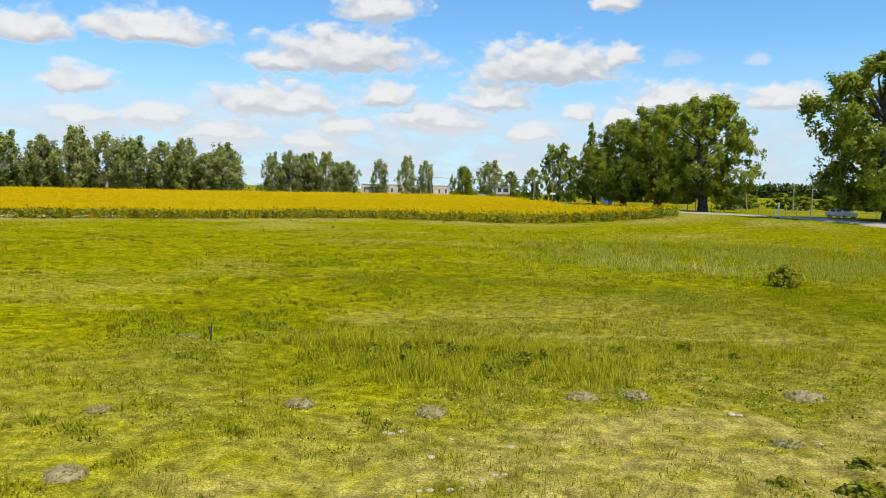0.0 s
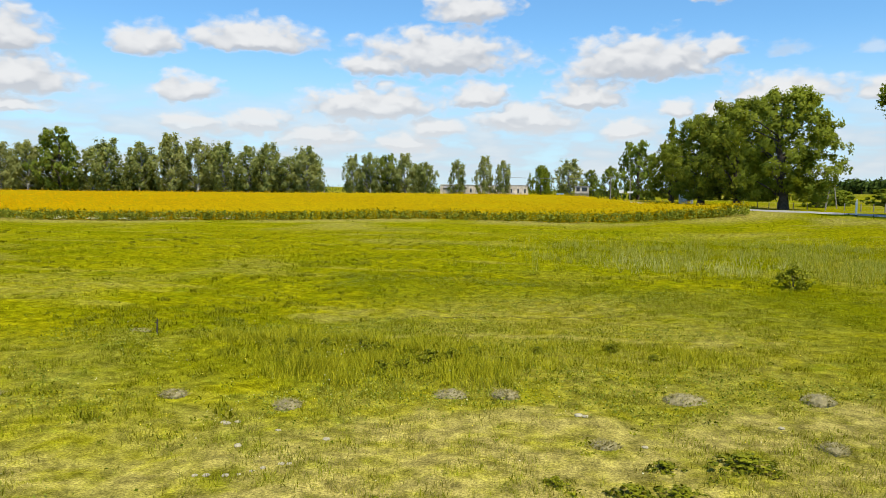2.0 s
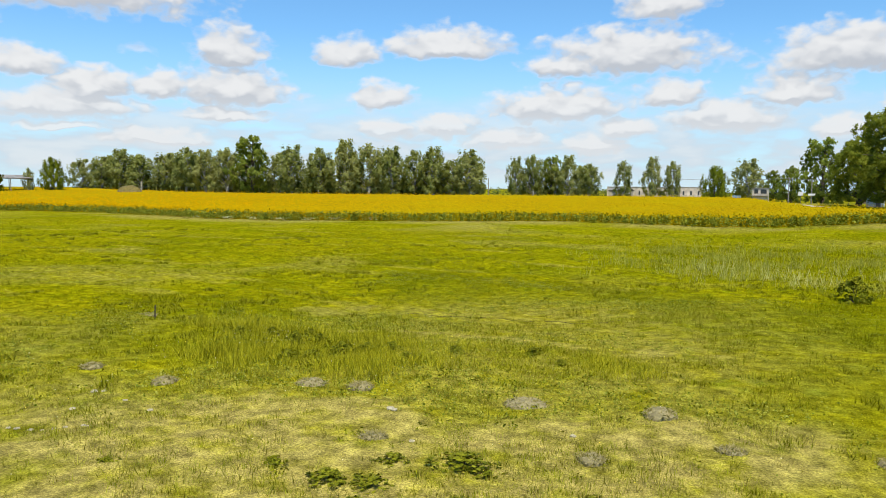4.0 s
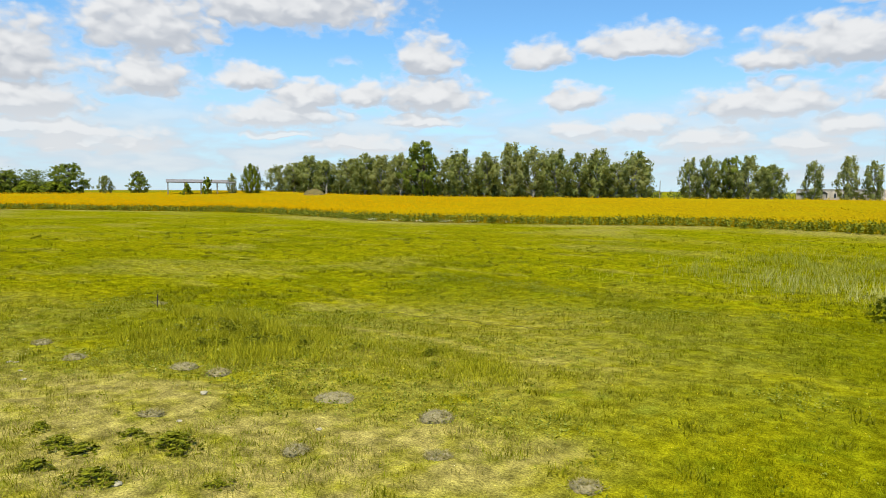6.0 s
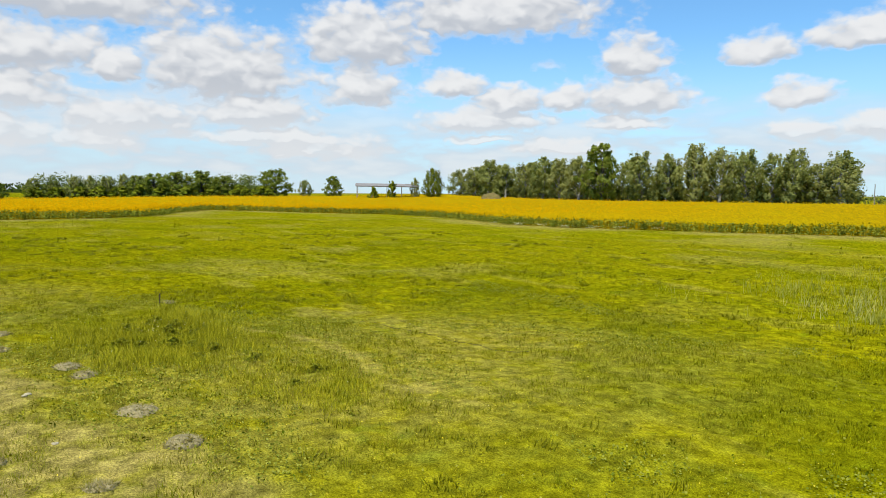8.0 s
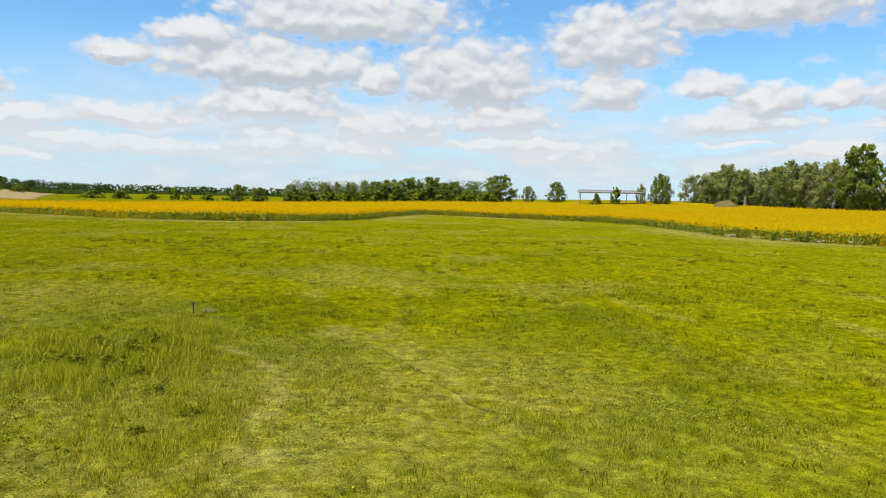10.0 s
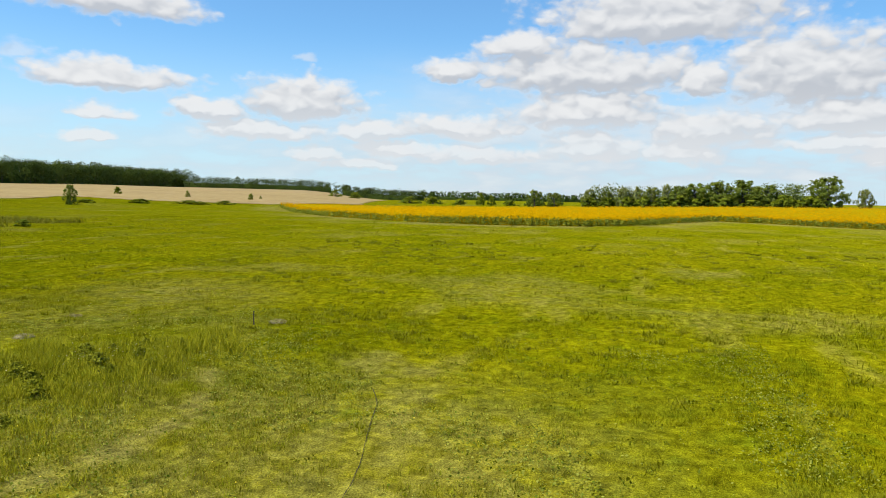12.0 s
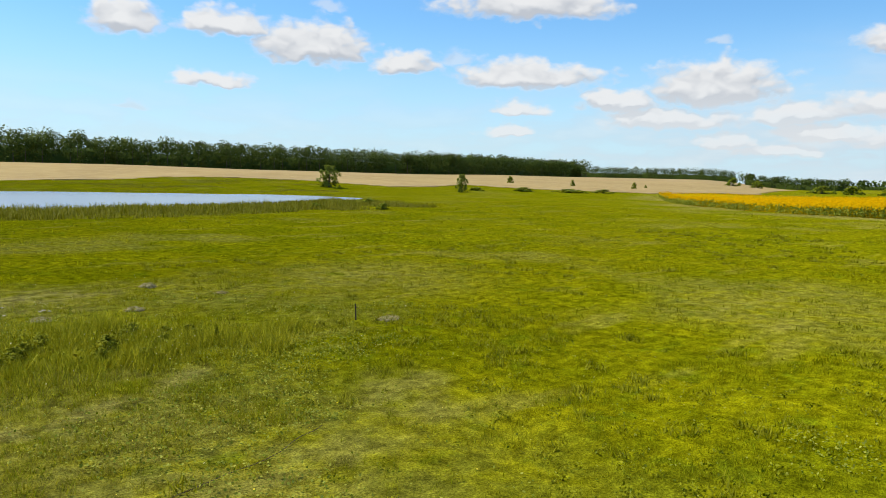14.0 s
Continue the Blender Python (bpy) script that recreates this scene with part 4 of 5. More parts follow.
def grass():
    rng = np.random.default_rng(21)
    turf = []
    for area, hole, count, h0, wide, per in ((NEAR, None, 98000, 0.075, 0.019, 4), (MIDDLE, NEAR, 60000, 0.12, 0.045, 4), (FAR, MIDDLE, 26000, 0.16, 0.09, 4)):
        xy = outside(meadow_points(area, count, rng), hole)
        t, d = tall_at(xy[:, 0], xy[:, 1]), dry_at(xy[:, 0], xy[:, 1])
        keep = rng.uniform(0, 1, len(xy)) < 0.35 + 0.75 * np.maximum(t, ripple(xy[:, 0], xy[:, 1], 0.9, 51)) - 0.3 * d
        xy, t, d = xy[keep], t[keep], d[keep]
        h = h0 * (0.75 + 0.9 * t) * (1 - 0.3 * d) * (0.5 + 1.0 * ripple(xy[:, 0], xy[:, 1], 0.6, 52, 2))
        turf.append((blades(xy, h, wide + 0 * h, 0.9, rng, per, 0.05 + wide), 0.2 * rng.uniform(0, 1, len(xy)) ** 2))
    lay("grass", "short grazed yellow-green meadow grass in uneven tufts", "grass", turf)
    tufts = []
    for area, hole, count, h0, wide, spread in ((NEAR, None, 24000, 0.16, 0.016, 0.12), (MIDDLE, NEAR, 9000, 0.20, 0.035, 0.2), (FAR, MIDDLE, 3800, 0.28, 0.08, 0.35)):
        xy = outside(meadow_points(area, count, rng), hole)
        clus = 0.9 * step(0.52, 0.66, ripple(xy[:, 0], xy[:, 1], 2.0, 61, 3)) + 0.6 * tall_at(xy[:, 0], xy[:, 1]) + 0.07 - 0.9 * trail_at(xy[:, 0], xy[:, 1])
        xy = xy[rng.uniform(0, 1, len(xy)) < clus]
        h = h0 * rng.uniform(0.5, 1.2, len(xy)) * (1 + 0.5 * tall_at(xy[:, 0], xy[:, 1]))
        tufts.append((blades(xy, h, wide + 0 * h, 0.6, rng, 14, spread), rng.uniform(0.25, 1.0, len(xy))))
    lay("grass_tufts", "darker uneaten grass tufts scattered over the meadow", "grass", tufts)
    # tall weeds left standing between the mounds, lower towards the trail
    xy = meadow_points((-7, 10, 13, 25), 15000, rng)
    x, y = xy.T
    core = step(1.25, 0.75, oval(x, y, -1.2, 18.4, 3.9, 2.8, -8) + 1.6 * (ripple(x, y, 1.4, 21) - 0.5))
    tail = step(1.2, 0.6, oval(x, y, 4.6, 21.0, 5.2, 2.1, 8) + 1.5 * (ripple(x, y, 1.7, 26) - 0.5))
    keep = rng.uniform(0, 1, len(xy)) < np.maximum(core, 0.6 * tail) * (0.2 + 0.8 * step(0.4, 0.62, ripple(x, y, 0.8, 27))) * (1 - trail_at(x, y))
    xy, core = xy[keep], core[keep]
    h = rng.uniform(0.22, 0.60, len(xy)) * (0.25 + 1.2 * ripple(xy[:, 0], xy[:, 1], 1.1, 63)) * (0.5 + 0.5 * core)
    v = skyward(blades(xy, h, 0.016 + 0 * h, 0.5, rng, 14, 0.13))
    tagged(piece("tall_weeds", np_mesh("tall_weeds", v, np.arange(len(v)).reshape(-1, 3), M_TALLWEED, upward(v, 0.12))),
           "knee-high patch of tall weeds and grass left uneaten", "weeds", kind="stuff")
    # single tussocks standing above the grazed turf
    xy = np.concatenate([meadow_points((-14, 22, 8, 42), 520, rng), meadow_points((-60, 10, 2, 62), 1000, rng)])
    x, y = xy.T
    xy = xy[rng.uniform(0, 1, len(xy)) < (0.08 + 0.8 * step(0.52, 0.66, ripple(x, y, 7, 91, 2))) * (1 - dry_at(x, y))]
    xy = np.repeat(xy, 3, axis=0) + rng.normal(0, 0.16, (3 * len(xy), 2))
    h = rng.uniform(0.08, 0.24, len(xy))
    v = skyward(blades(xy, h, 0.022 + 0.0009 * np.hypot(xy[:, 0] - 12, xy[:, 1] - 25), 0.75, rng, 22, 0.13))
    tagged(piece("grass_tussocks", np_mesh("grass_tussocks", v, np.arange(len(v)).reshape(-1, 3), M_TUSSOCK, upward(v, 0.35))),
           "coarse dark green tussocks standing above the turf", "grass", kind="stuff")
    # low broad leaves in patches
    xy = meadow_points((-12, 20, 8, 37), 125000, rng)
    xy = xy[rng.uniform(0, 1, len(xy)) < (step(0.50, 0.68, ripple(xy[:, 0], xy[:, 1], 3.0, 71)) + 0.05) * (1 - dry_at(xy[:, 0], xy[:, 1]))]
    up = unit(np.c_[rng.normal(0, 0.45, (len(xy), 2)), np.ones(len(xy))])
    v, f = quads(np.c_[xy, land(xy[:, 0], xy[:, 1]) + rng.uniform(0.02, 0.11, len(xy))], up, 0.028, rng, 1.3)
    tagged(piece("clover", np_mesh("clover", v, f, M_CLOVER)), "low patches of broad green clover and plantain leaves", "clover", kind="stuff")


def rosettes():
    """Small leafy weeds, docks and thistles dotted about the pasture."""
    rng = np.random.default_rng(44)
    xy = np.concatenate([meadow_points((-16, 24, 7, 46), 6400, rng), meadow_points((-60, 40, 2, 90), 2600, rng), meadow_points((-90, 12, -55, 24), 3000, rng)])
    away = np.hypot(xy[:, 0], xy[:, 1] - 12)
    many = step(0.50, 0.72, ripple(xy[:, 0], xy[:, 1], 3.4, 81)) * 0.8 + 0.06 + 0.5 * step(1.2, 0.6, oval(xy[:, 0], xy[:, 1], -1.2, 18.4, 3.9, 2.8, -8))
    many = np.maximum(many, 0.55 * step(1.3, 0.6, oval(xy[:, 0], xy[:, 1], 0, 33.5, 9, 4.5) + 0.9 * (ripple(xy[:, 0], xy[:, 1], 2.0, 82) - 0.5)))
    rough = step(1.3, 0.6, oval(xy[:, 0], xy[:, 1], 1.5, 21.2, 8.5, 4.4, 6) + 1.1 * (ripple(xy[:, 0], xy[:, 1], 1.5, 83) - 0.5))
    many = np.maximum(many, 0.75 * rough) * (1 - trail_at(xy[:, 0], xy[:, 1]))
    xy = xy[rng.uniform(0, 1, len(xy)) < many * (1 - 0.8 * dry_at(xy[:, 0], xy[:, 1]))]
    k, per = len(xy), 18
    size = rng.uniform(0.07, 0.22, k) * np.where(np.hypot(xy[:, 0], xy[:, 1] - 15) > 32, 2.1, 1.0) * (1 + 0.8 * step(1.1, 0.6, oval(xy[:, 0], xy[:, 1], -1.2, 18.4, 3.9, 2.8, -8)))
    d = unit(rng.normal(0, 1, (k * per, 3)) * (1, 1, 0.6))
    d[:, 2] = np.abs(d[:, 2])
    s = np.repeat(size, per)
    base = np.repeat(np.c_[xy, land(xy[:, 0], xy[:, 1])], per, axis=0)
    pos = base + d * (s * rng.uniform(0.3, 1.0, k * per))[:, None] * (1, 1, 0.9) + (0, 0, 0.02)
    v, f = quads(pos, d, s * 0.13 + 0.009, rng, 0.8)
    tagged(piece("pasture_weeds", np_mesh("pasture_weeds", v, f, M_PASTURE, np.repeat(unit(d + (0, 0, 0.4)), 4, axis=0))),
           "small dark leafy weeds dotted over the pasture", "weeds", kind="stuff")


DRY_REEDS = (9.8, 47.5, 6.5, 6, 12)


def reeds():
    rng = np.random.default_rng(33)
    xy = meadow_points((-6, 36, 40, 78), 9500, rng)
    d = oval(xy[:, 0], xy[:, 1], 15, 58, 17, 15.5, -15) + 0.4 * (ripple(xy[:, 0], xy[:, 1], 5, 23) - 0.5)
    tuft = step(0.42, 0.62, ripple(xy[:, 0], xy[:, 1], 2.6, 64, 2)) * step(1.25, 0.6, d)
    xy = xy[rng.uniform(0, 1, len(xy)) < 0.05 + 0.95 * tuft]
    h = rng.uniform(0.3, 0.95, len(xy)) * (0.6 + 0.5 * ripple(xy[:, 0], xy[:, 1], 3, 68))
    v = blades(xy, h, 0.028 + 0 * h, 0.25, rng, 6, 0.15)
    tagged(piece("reeds", np_mesh("reeds", v, np.arange(len(v)).reshape(-1, 3), M_REED)), "pale green reeds standing in a damp hollow", "reeds", kind="stuff")
    # bleached dry stalks among them
    dice = np.random.default_rng(34)
    xy = meadow_points((-4, 34, 38, 62), 3400, dice)
    d = oval(xy[:, 0], xy[:, 1], *DRY_REEDS) + 0.7 * (ripple(xy[:, 0], xy[:, 1], 3, 92) - 0.5)
    xy = xy[dice.uniform(0, 1, len(xy)) < step(1.15, 0.5, d) * (0.15 + 0.85 * step(0.38, 0.6, ripple(xy[:, 0], xy[:, 1], 1.6, 93, 2)))]
    h = dice.uniform(0.35, 1.1, len(xy))
    v = blades(xy, h, 0.026 + 0 * h, 0.4, dice, 4, 0.12)
    tagged(piece("dry_reeds", np_mesh("dry_reeds", v, np.arange(len(v)).reshape(-1, 3), M_STRAW)), "bleached dry stalks among the green reeds", "reeds", kind="stuff")
    xy = np.c_[rng.uniform(-110, 40, 60000), rng.uniform(-100, -35, 60000)]
    d = pond_shape(xy[:, 0], xy[:, 1])
    near = (d > 1.02) & (d < 1.42 + 0.5 * (ripple(xy[:, 0], xy[:, 1], 7, 65) - 0.5)) & (rng.uniform(0, 1, len(xy)) < ripple(xy[:, 0], xy[:, 1], 5, 66) * 1.3)
    near |= (d > 1.03) & (oval(xy[:, 0], xy[:, 1], -9, -42, 24, 17) + 0.8 * (ripple(xy[:, 0], xy[:, 1], 6, 72) - 0.5) < 1) & (rng.uniform(0, 1, len(xy)) < 0.45)
    xy = xy[near & (xy[:, 0] > -82 + 10 * ripple(xy[:, 0], xy[:, 1], 9, 67))]
    far = np.c_[rng.uniform(-135, 40, 32000), rng.uniform(-205, -105, 32000)]
    d = pond_shape(far[:, 0], far[:, 1])
    far = far[(d > 1.03) & (d < 1.09) | (d > 1.1) & (ripple(far[:, 0] * 0.35, far[:, 1], 9, 69, 2) > 0.64)]
    xy = np.concatenate([xy, far])
    h = rng.uniform(0.2, 1.0, len(xy)) * (0.2 + 1.3 * ripple(xy[:, 0], xy[:, 1], 4, 70)) * np.where(xy[:, 1] < -105, 0.45, 1.0)
    v = skyward(blades(xy, h, 0.09 + 0 * h, 0.35, rng, 5, 0.3))
    tagged(piece("shore_grass", np_mesh("shore_grass", v, np.arange(len(v)).reshape(-1, 3), M_SEDGE, upward(v, 0.3))),
           "rough dark grass and sedge along the pond's shore", "sedge", kind="stuff")


M_CLOVER = leafy("clover_leaves", [(0.10, 0.15, 0.005), (0.40, 0.40, 0.06)], 0.2)
M_TALLWEED = leafy("tall_weed_blades", [(0.18, 0.19, 0.005), (0.47, 0.435, 0.017)], 0.08)
M_SEDGE = leafy("sedge_blades", [(0.11, 0.115, 0.006), (0.26, 0.245, 0.020)], 0.2)
M_TUSSOCK = leafy("tussock_blades", [(0.125, 0.135, 0.003), (0.30, 0.295, 0.010)], 0.25)
M_REED = leafy("reed_blades", [(0.24, 0.26, 0.008), (0.52, 0.50, 0.11)], 0.3)
M_STRAW = leafy("dry_reed_blades", [(0.46, 0.45, 0.10), (0.62, 0.58, 0.24)], 0.25)
M_PASTURE = leafy("pasture_weed_leaves", [(0.115, 0.140, 0.004), (0.31, 0.315, 0.012)], 0.12)
grass()
rosettes()
reeds()


# ---- road and roadside ----
ROAD_AT, ROAD_WAY = np.array([36.5, 112.0]), np.array([0.428, -0.903])
ROAD_SIDE = np.array([0.903, 0.428])


def along_road(s, off):
    p = ROAD_AT + ROAD_WAY * s + ROAD_SIDE * off
    return float(p[0]), float(p[1])


def box(bm, centre, size, turn=0.0, bevel=0.0):
    made = bmesh.ops.create_cube(bm, size=1.0, matrix=Matrix.Translation(centre) @ Matrix.Rotation(turn, 4, "Z") @ Matrix.Diagonal((*size, 1)))
    if bevel:
        edges = {e for v in made["verts"] for e in v.link_edges}
        bmesh.ops.bevel(bm, geom=list(edges), offset=bevel, segments=2, affect="EDGES")
    return bm


def block(name, size, centre, mat, parent=None, label="", bevel=0.0, turn=0.0):
    return part(name, box(bmesh.new(), centre, size, turn, bevel), mat, parent, label)


def rod(name, points, radii, mat, parent=None, label="", sides=8):
    v, f = tube(points, radii, sides)
    top = len(v) - sides
    me = np_mesh(name, v, f, mat, smooth=True)
    return piece(name, me, parent, label)


def stand(name, x, y, label, category, group="", turn=0.0, dz=0.0):
    root = tagged(new(name), label, category, group)
    root.matrix_basis = Matrix.Translation((x, y, land_at(x, y) + dz)) @ Matrix.Rotation(turn, 4, "Z")
    return root


M_ROAD = plain("road_gravel", (0.36, 0.34, 0.31), 0.9, scale=0.6, vary=0.25)
M_PALE = plain("white_paint", (0.78, 0.78, 0.76), 0.6, scale=2.0, vary=0.15)
M_CONCRETE = plain("concrete", (0.62, 0.55, 0.46), 0.9, scale=0.7, vary=0.3)
M_GREYROOF = plain("grey_roofing", (0.26, 0.25, 0.24), 0.8, scale=0.8, vary=0.3)
M_POLE = plain("weathered_wood", (0.30, 0.27, 0.23), 0.9, scale=3.0, vary=0.4, bump=0.5)
M_DARKWOOD = plain("dark_stake_wood", (0.07, 0.055, 0.045), 0.9, scale=6.0, vary=0.5, bump=0.5)
M_STEEL = plain("dull_steel", (0.22, 0.22, 0.23), 0.5, 0.8, scale=4.0, vary=0.3)
M_RUST = plain("rusty_chain", (0.07, 0.05, 0.04), 0.7, 0.5, scale=30.0, vary=0.5)
M_CARPAINT = plain("silver_car_paint", (0.55, 0.57, 0.60), 0.3, 0.4, scale=1.0, vary=0.05, bump=0.0)
M_TYRE = plain("tyre_rubber", (0.03, 0.03, 0.03), 0.9)
M_BLUE = plain("blue_sheet", (0.22, 0.36, 0.52), 0.6, scale=1.0, vary=0.2)
M_STRAW = plain("old_straw", (0.17, 0.135, 0.035), 0.95, scale=1.5, vary=0.4, bump=0.8)
M_STONE = plain("pale_stone", (0.44, 0.39, 0.25), 0.95, scale=8.0, vary=0.3, bump=0.5)
M_MOUND = plain("dry_mound_soil", (0.28, 0.24, 0.115), 0.95, scale=7.0, vary=0.35, bump=0.5)
M_WHITEFLOWER = leafy("white_petals", [(0.55, 0.55, 0.30), (0.76, 0.74, 0.48)], 0.2)
M_YELLOWFLOWER = leafy("yellow_petals", [(0.78, 0.62, 0.02), (0.85, 0.72, 0.08)], 0.2)
M_DRYSTALK = leafy("dry_stalks", [(0.24, 0.21, 0.05), (0.40, 0.35, 0.15)], 0.2)
M_PANE, n, b, _ = material("window_glass")
b.inputs["Base Color"].default_value = (0.05, 0.06, 0.07, 1)
b.inputs["Roughness"].default_value = 0.05


def make_road():
    ss = np.arange(-190, 170, 2.0)
    offs = np.array([-3.2, -2.4, 0.0, 2.4, 3.2])
    gs, go = np.meshgrid(ss, offs)
    x = ROAD_AT[0] + ROAD_WAY[0] * gs + ROAD_SIDE[0] * go
    y = ROAD_AT[1] + ROAD_WAY[1] * gs + ROAD_SIDE[1] * go
    z = land(x, y) + np.where(np.abs(go) > 3, -0.05, 0.10)
    w, h = len(ss), len(offs)
    i = (np.arange(h - 1)[:, None] * w + np.arange(w - 1)).ravel()
    me = np_mesh("road", np.stack([x, y, z], -1).reshape(-1, 3), np.stack([i, i + 1, i + w + 1, i + w], -1), M_ROAD, smooth=True)
    tagged(piece("road", me), "pale grey country road along the trees", "road", kind="structure")


make_road()

post = stand("marker_post", 33.6, 104.6, "white-painted concrete marker post with a dark foot by the road", "post")
block("shaft", (0.22, 0.22, 1.75), (0, 0, 1.05), M_PALE, post, "", 0.03)
block("foot", (0.24, 0.24, 0.25), (0, 0, 0.1), M_TYRE, post, "black painted foot")
block("cap", (0.14, 0.14, 0.3), (0, 0, 2.07), M_PALE, post, "", 0.02)


def make_car(x, y, turn):
    car = stand("car", x, y, "silver estate car parked in the shade of a roadside tree", "car", turn=turn)
    bm = box(bmesh.new(), (0, 0, 0.62), (4.3, 1.7, 0.62), 0, 0.12)
    part("body", bm, M_CARPAINT, car)
    bm = bmesh.new()
    box(bm, (-0.25, 0, 1.15), (2.7, 1.5, 0.52))
    for v in bm.verts:
        if v.co.z > 1.2:
            v.co.x = -0.25 + (v.co.x + 0.25) * 0.72
            v.co.y *= 0.84
    bmesh.ops.bevel(bm, geom=list(bm.edges), offset=0.06, segments=2, affect="EDGES")
    part("cabin", bm, M_CARPAINT, car)
    for sy in (-1, 1):
        for cx, wx in ((-0.85, 0.8), (0.15, 0.8)):
            block("window", (wx, 0.03, 0.32), (cx, sy * 0.71, 1.16), M_PANE, car, "dark side window")
        for cx in (-1.3, 1.35):
            wheel = piece("wheel", np_mesh("wheel", *tube([(cx, sy * 0.70, 0.31), (cx, sy * 0.88, 0.31)], [0.31, 0.31], 16), M_TYRE, smooth=True), car)
            bm = bmesh.new()
            bmesh.ops.create_circle(bm, cap_ends=True, segments=12, radius=0.22, matrix=Matrix.Translation((cx, sy * 0.885, 0.31)) @ Matrix.Rotation(radians(90), 4, "X"))
            part("rim", bm, M_STEEL, wheel)
        block("headlight", (0.05, 0.3, 0.14), (2.14, sy * 0.6, 0.72), M_PALE, car, "clear headlight", 0.01)
        block("tail_light", (0.05, 0.2, 0.25), (-2.14, sy * 0.68, 0.8), M_RUST, car, "red tail light", 0.01)
    block("windscreen", (0.05, 1.2, 0.34), (0.93, 0, 1.16), M_PANE, car, "dark windscreen")


make_car(44.9, 112.6, math.atan2(-0.37, 0.93) - radians(42))

fence_post = None
for i in range(22):
    x, y = along_road(-52 + 3.6 * i, 15 + 1.2 * math.sin(i * 0.9))
    m = Matrix.Translation((x, y, land_at(x, y))) @ Matrix.Rotation(radians(3 * math.sin(7 * i)), 4, "X")
    if fence_post is None:
        fence_post = rod("fence_post", [(0, 0, -0.2), (0.02, 0, 0.7), (0, 0.02, 1.35)], [0.09, 0.08, 0.06], M_POLE)
        tagged(fence_post, "grey weathered wooden fence post in the pasture", "fence post", "pasture fence posts")
        fence_post.matrix_basis = m
    else:
        copy_thing(fence_post, m)


def utility_pole(x, y, h, label, arm=True, group="", lean=0.0):
    p = stand("utility_pole", x, y, label, "utility pole", group)
    p.matrix_basis = p.matrix_basis @ Matrix.Rotation(lean, 4, "Y")
    rod("shaft", [(0, 0, -0.3), (0, 0, h * 0.5), (0, 0, h)], [0.17, 0.14, 0.11], M_POLE, p)
    if arm:
        block("crossarm", (1.9, 0.12, 0.12), (0, 0, h - 0.35), M_POLE, p)
        for sx in (-0.8, 0.0, 0.8):
            rod("insulator", [(sx, 0, h - 0.29), (sx, 0, h - 0.05)], [0.06, 0.04], M_PALE, p, "white ceramic insulator", 6)
    return p


utility_pole(-1.4, 204.3, 6.6, "grey wooden utility pole at the village edge", True, "village poles")
utility_pole(3.8, 204.3, 6.0, "grey wooden utility pole carrying a white sign", True, "village poles")
utility_pole(63.2, 189.4, 6.6, "wooden utility pole with a crossarm in the pasture", True, "pasture poles")
utility_pole(63.8, 178.6, 7.6, "tall bare wooden pole in the pasture", False, "pasture poles")
utility_pole(-101.7, 235.5, 7.2, "pale bare mast between the trees", False)
utility_pole(59.5, 148.0, 6.2, "wooden pole leaning beside a roadside tree", False, "", radians(28))


def a_frame(x, y, h):
    p = stand("utility_pole", x, y, "two-legged wooden utility pole in the pasture", "utility pole", "pasture poles")
    for sx in (-1.1, 1.1):
        rod("leg", [(sx, 0, -0.3), (sx * 0.15, 0, h)], [0.14, 0.09], M_POLE, p)
    block("crossarm", (1.6, 0.12, 0.12), (0, 0, h - 0.3), M_POLE, p)


a_frame(45.6, 168.5, 6.6)


def wire(a, b, sag):
    t = np.linspace(0, 1, 9)[:, None]
    pts = np.array(a) * (1 - t) + np.array(b) * t
    pts[:, 2] -= sag * 4 * (t * (1 - t))[:, 0]
    ob = rod("power_line", pts, [0.025] * 9, M_STEEL, None, "", 4)
    tagged(ob, "thin sagging power line between village poles", "power line", "power lines")


zt = land_at(-1.4, 204.3) + 6.3
for dy in (-0.8, 0.8):
    wire((-34.0, 206 + dy, zt + 0.2), (-1.4, 204.3 + dy, zt), 0.5)
    wire((-1.4, 204.3 + dy, zt), (24.0, 203 + dy, zt + 0.4), 0.6)


def sign(x, y, h, size, label, shape="plate"):
    p = stand("road_sign", x, y, label, "road sign", "road signs", turn=radians(0))
    rod("post", [(0, 0, -0.2), (0, 0, h)], [0.05, 0.05], M_STEEL, p, "", 6)
    if shape == "plate":
        block("plate", (size[0], 0.05, size[1]), (0, -0.08, h - size[1] / 2), M_PALE, p, "blank white plate", 0.015)
    else:
        bm = bmesh.new()
        bmesh.ops.create_cone(bm, cap_ends=True, segments=3, radius1=size[0] / 2, radius2=size[0] / 2, depth=0.05,
                              matrix=Matrix.Translation((0, -0.08, h - 0.4)) @ Matrix.Rotation(radians(90), 4, "X") @ Matrix.Rotation(radians(180), 4, "Z"))
        part("plate", bm, M_PALE, p, "white triangular plate")


sign(1.6, 200.0, 2.9, (1.2, 0.9), "large white road sign at the junction")
sign(3.9, 203.2, 2.5, (1.5, 0.5), "low wide white road sign under a pole")
sign(12.1, 196.0, 2.6, (1.5, 1.3), "white triangular give-way sign", "triangle")


# ---- buildings ----
def gable_roof(name, length, width, z, rise, mat, parent, over=0.5, thick=0.14):
    bm = bmesh.new()
    for sy in (-1, 1):
        w = math.hypot(width / 2 + over, rise)
        m = Matrix.Translation((0, sy * (width / 2 + over) / 2, z + rise / 2)) @ Matrix.Rotation(-sy * math.atan2(rise, width / 2 + over), 4, "X")
        bmesh.ops.create_cube(bm, size=1.0, matrix=m @ Matrix.Diagonal((length + 2 * over, w, thick, 1)))
    return part(name, bm, mat, parent)


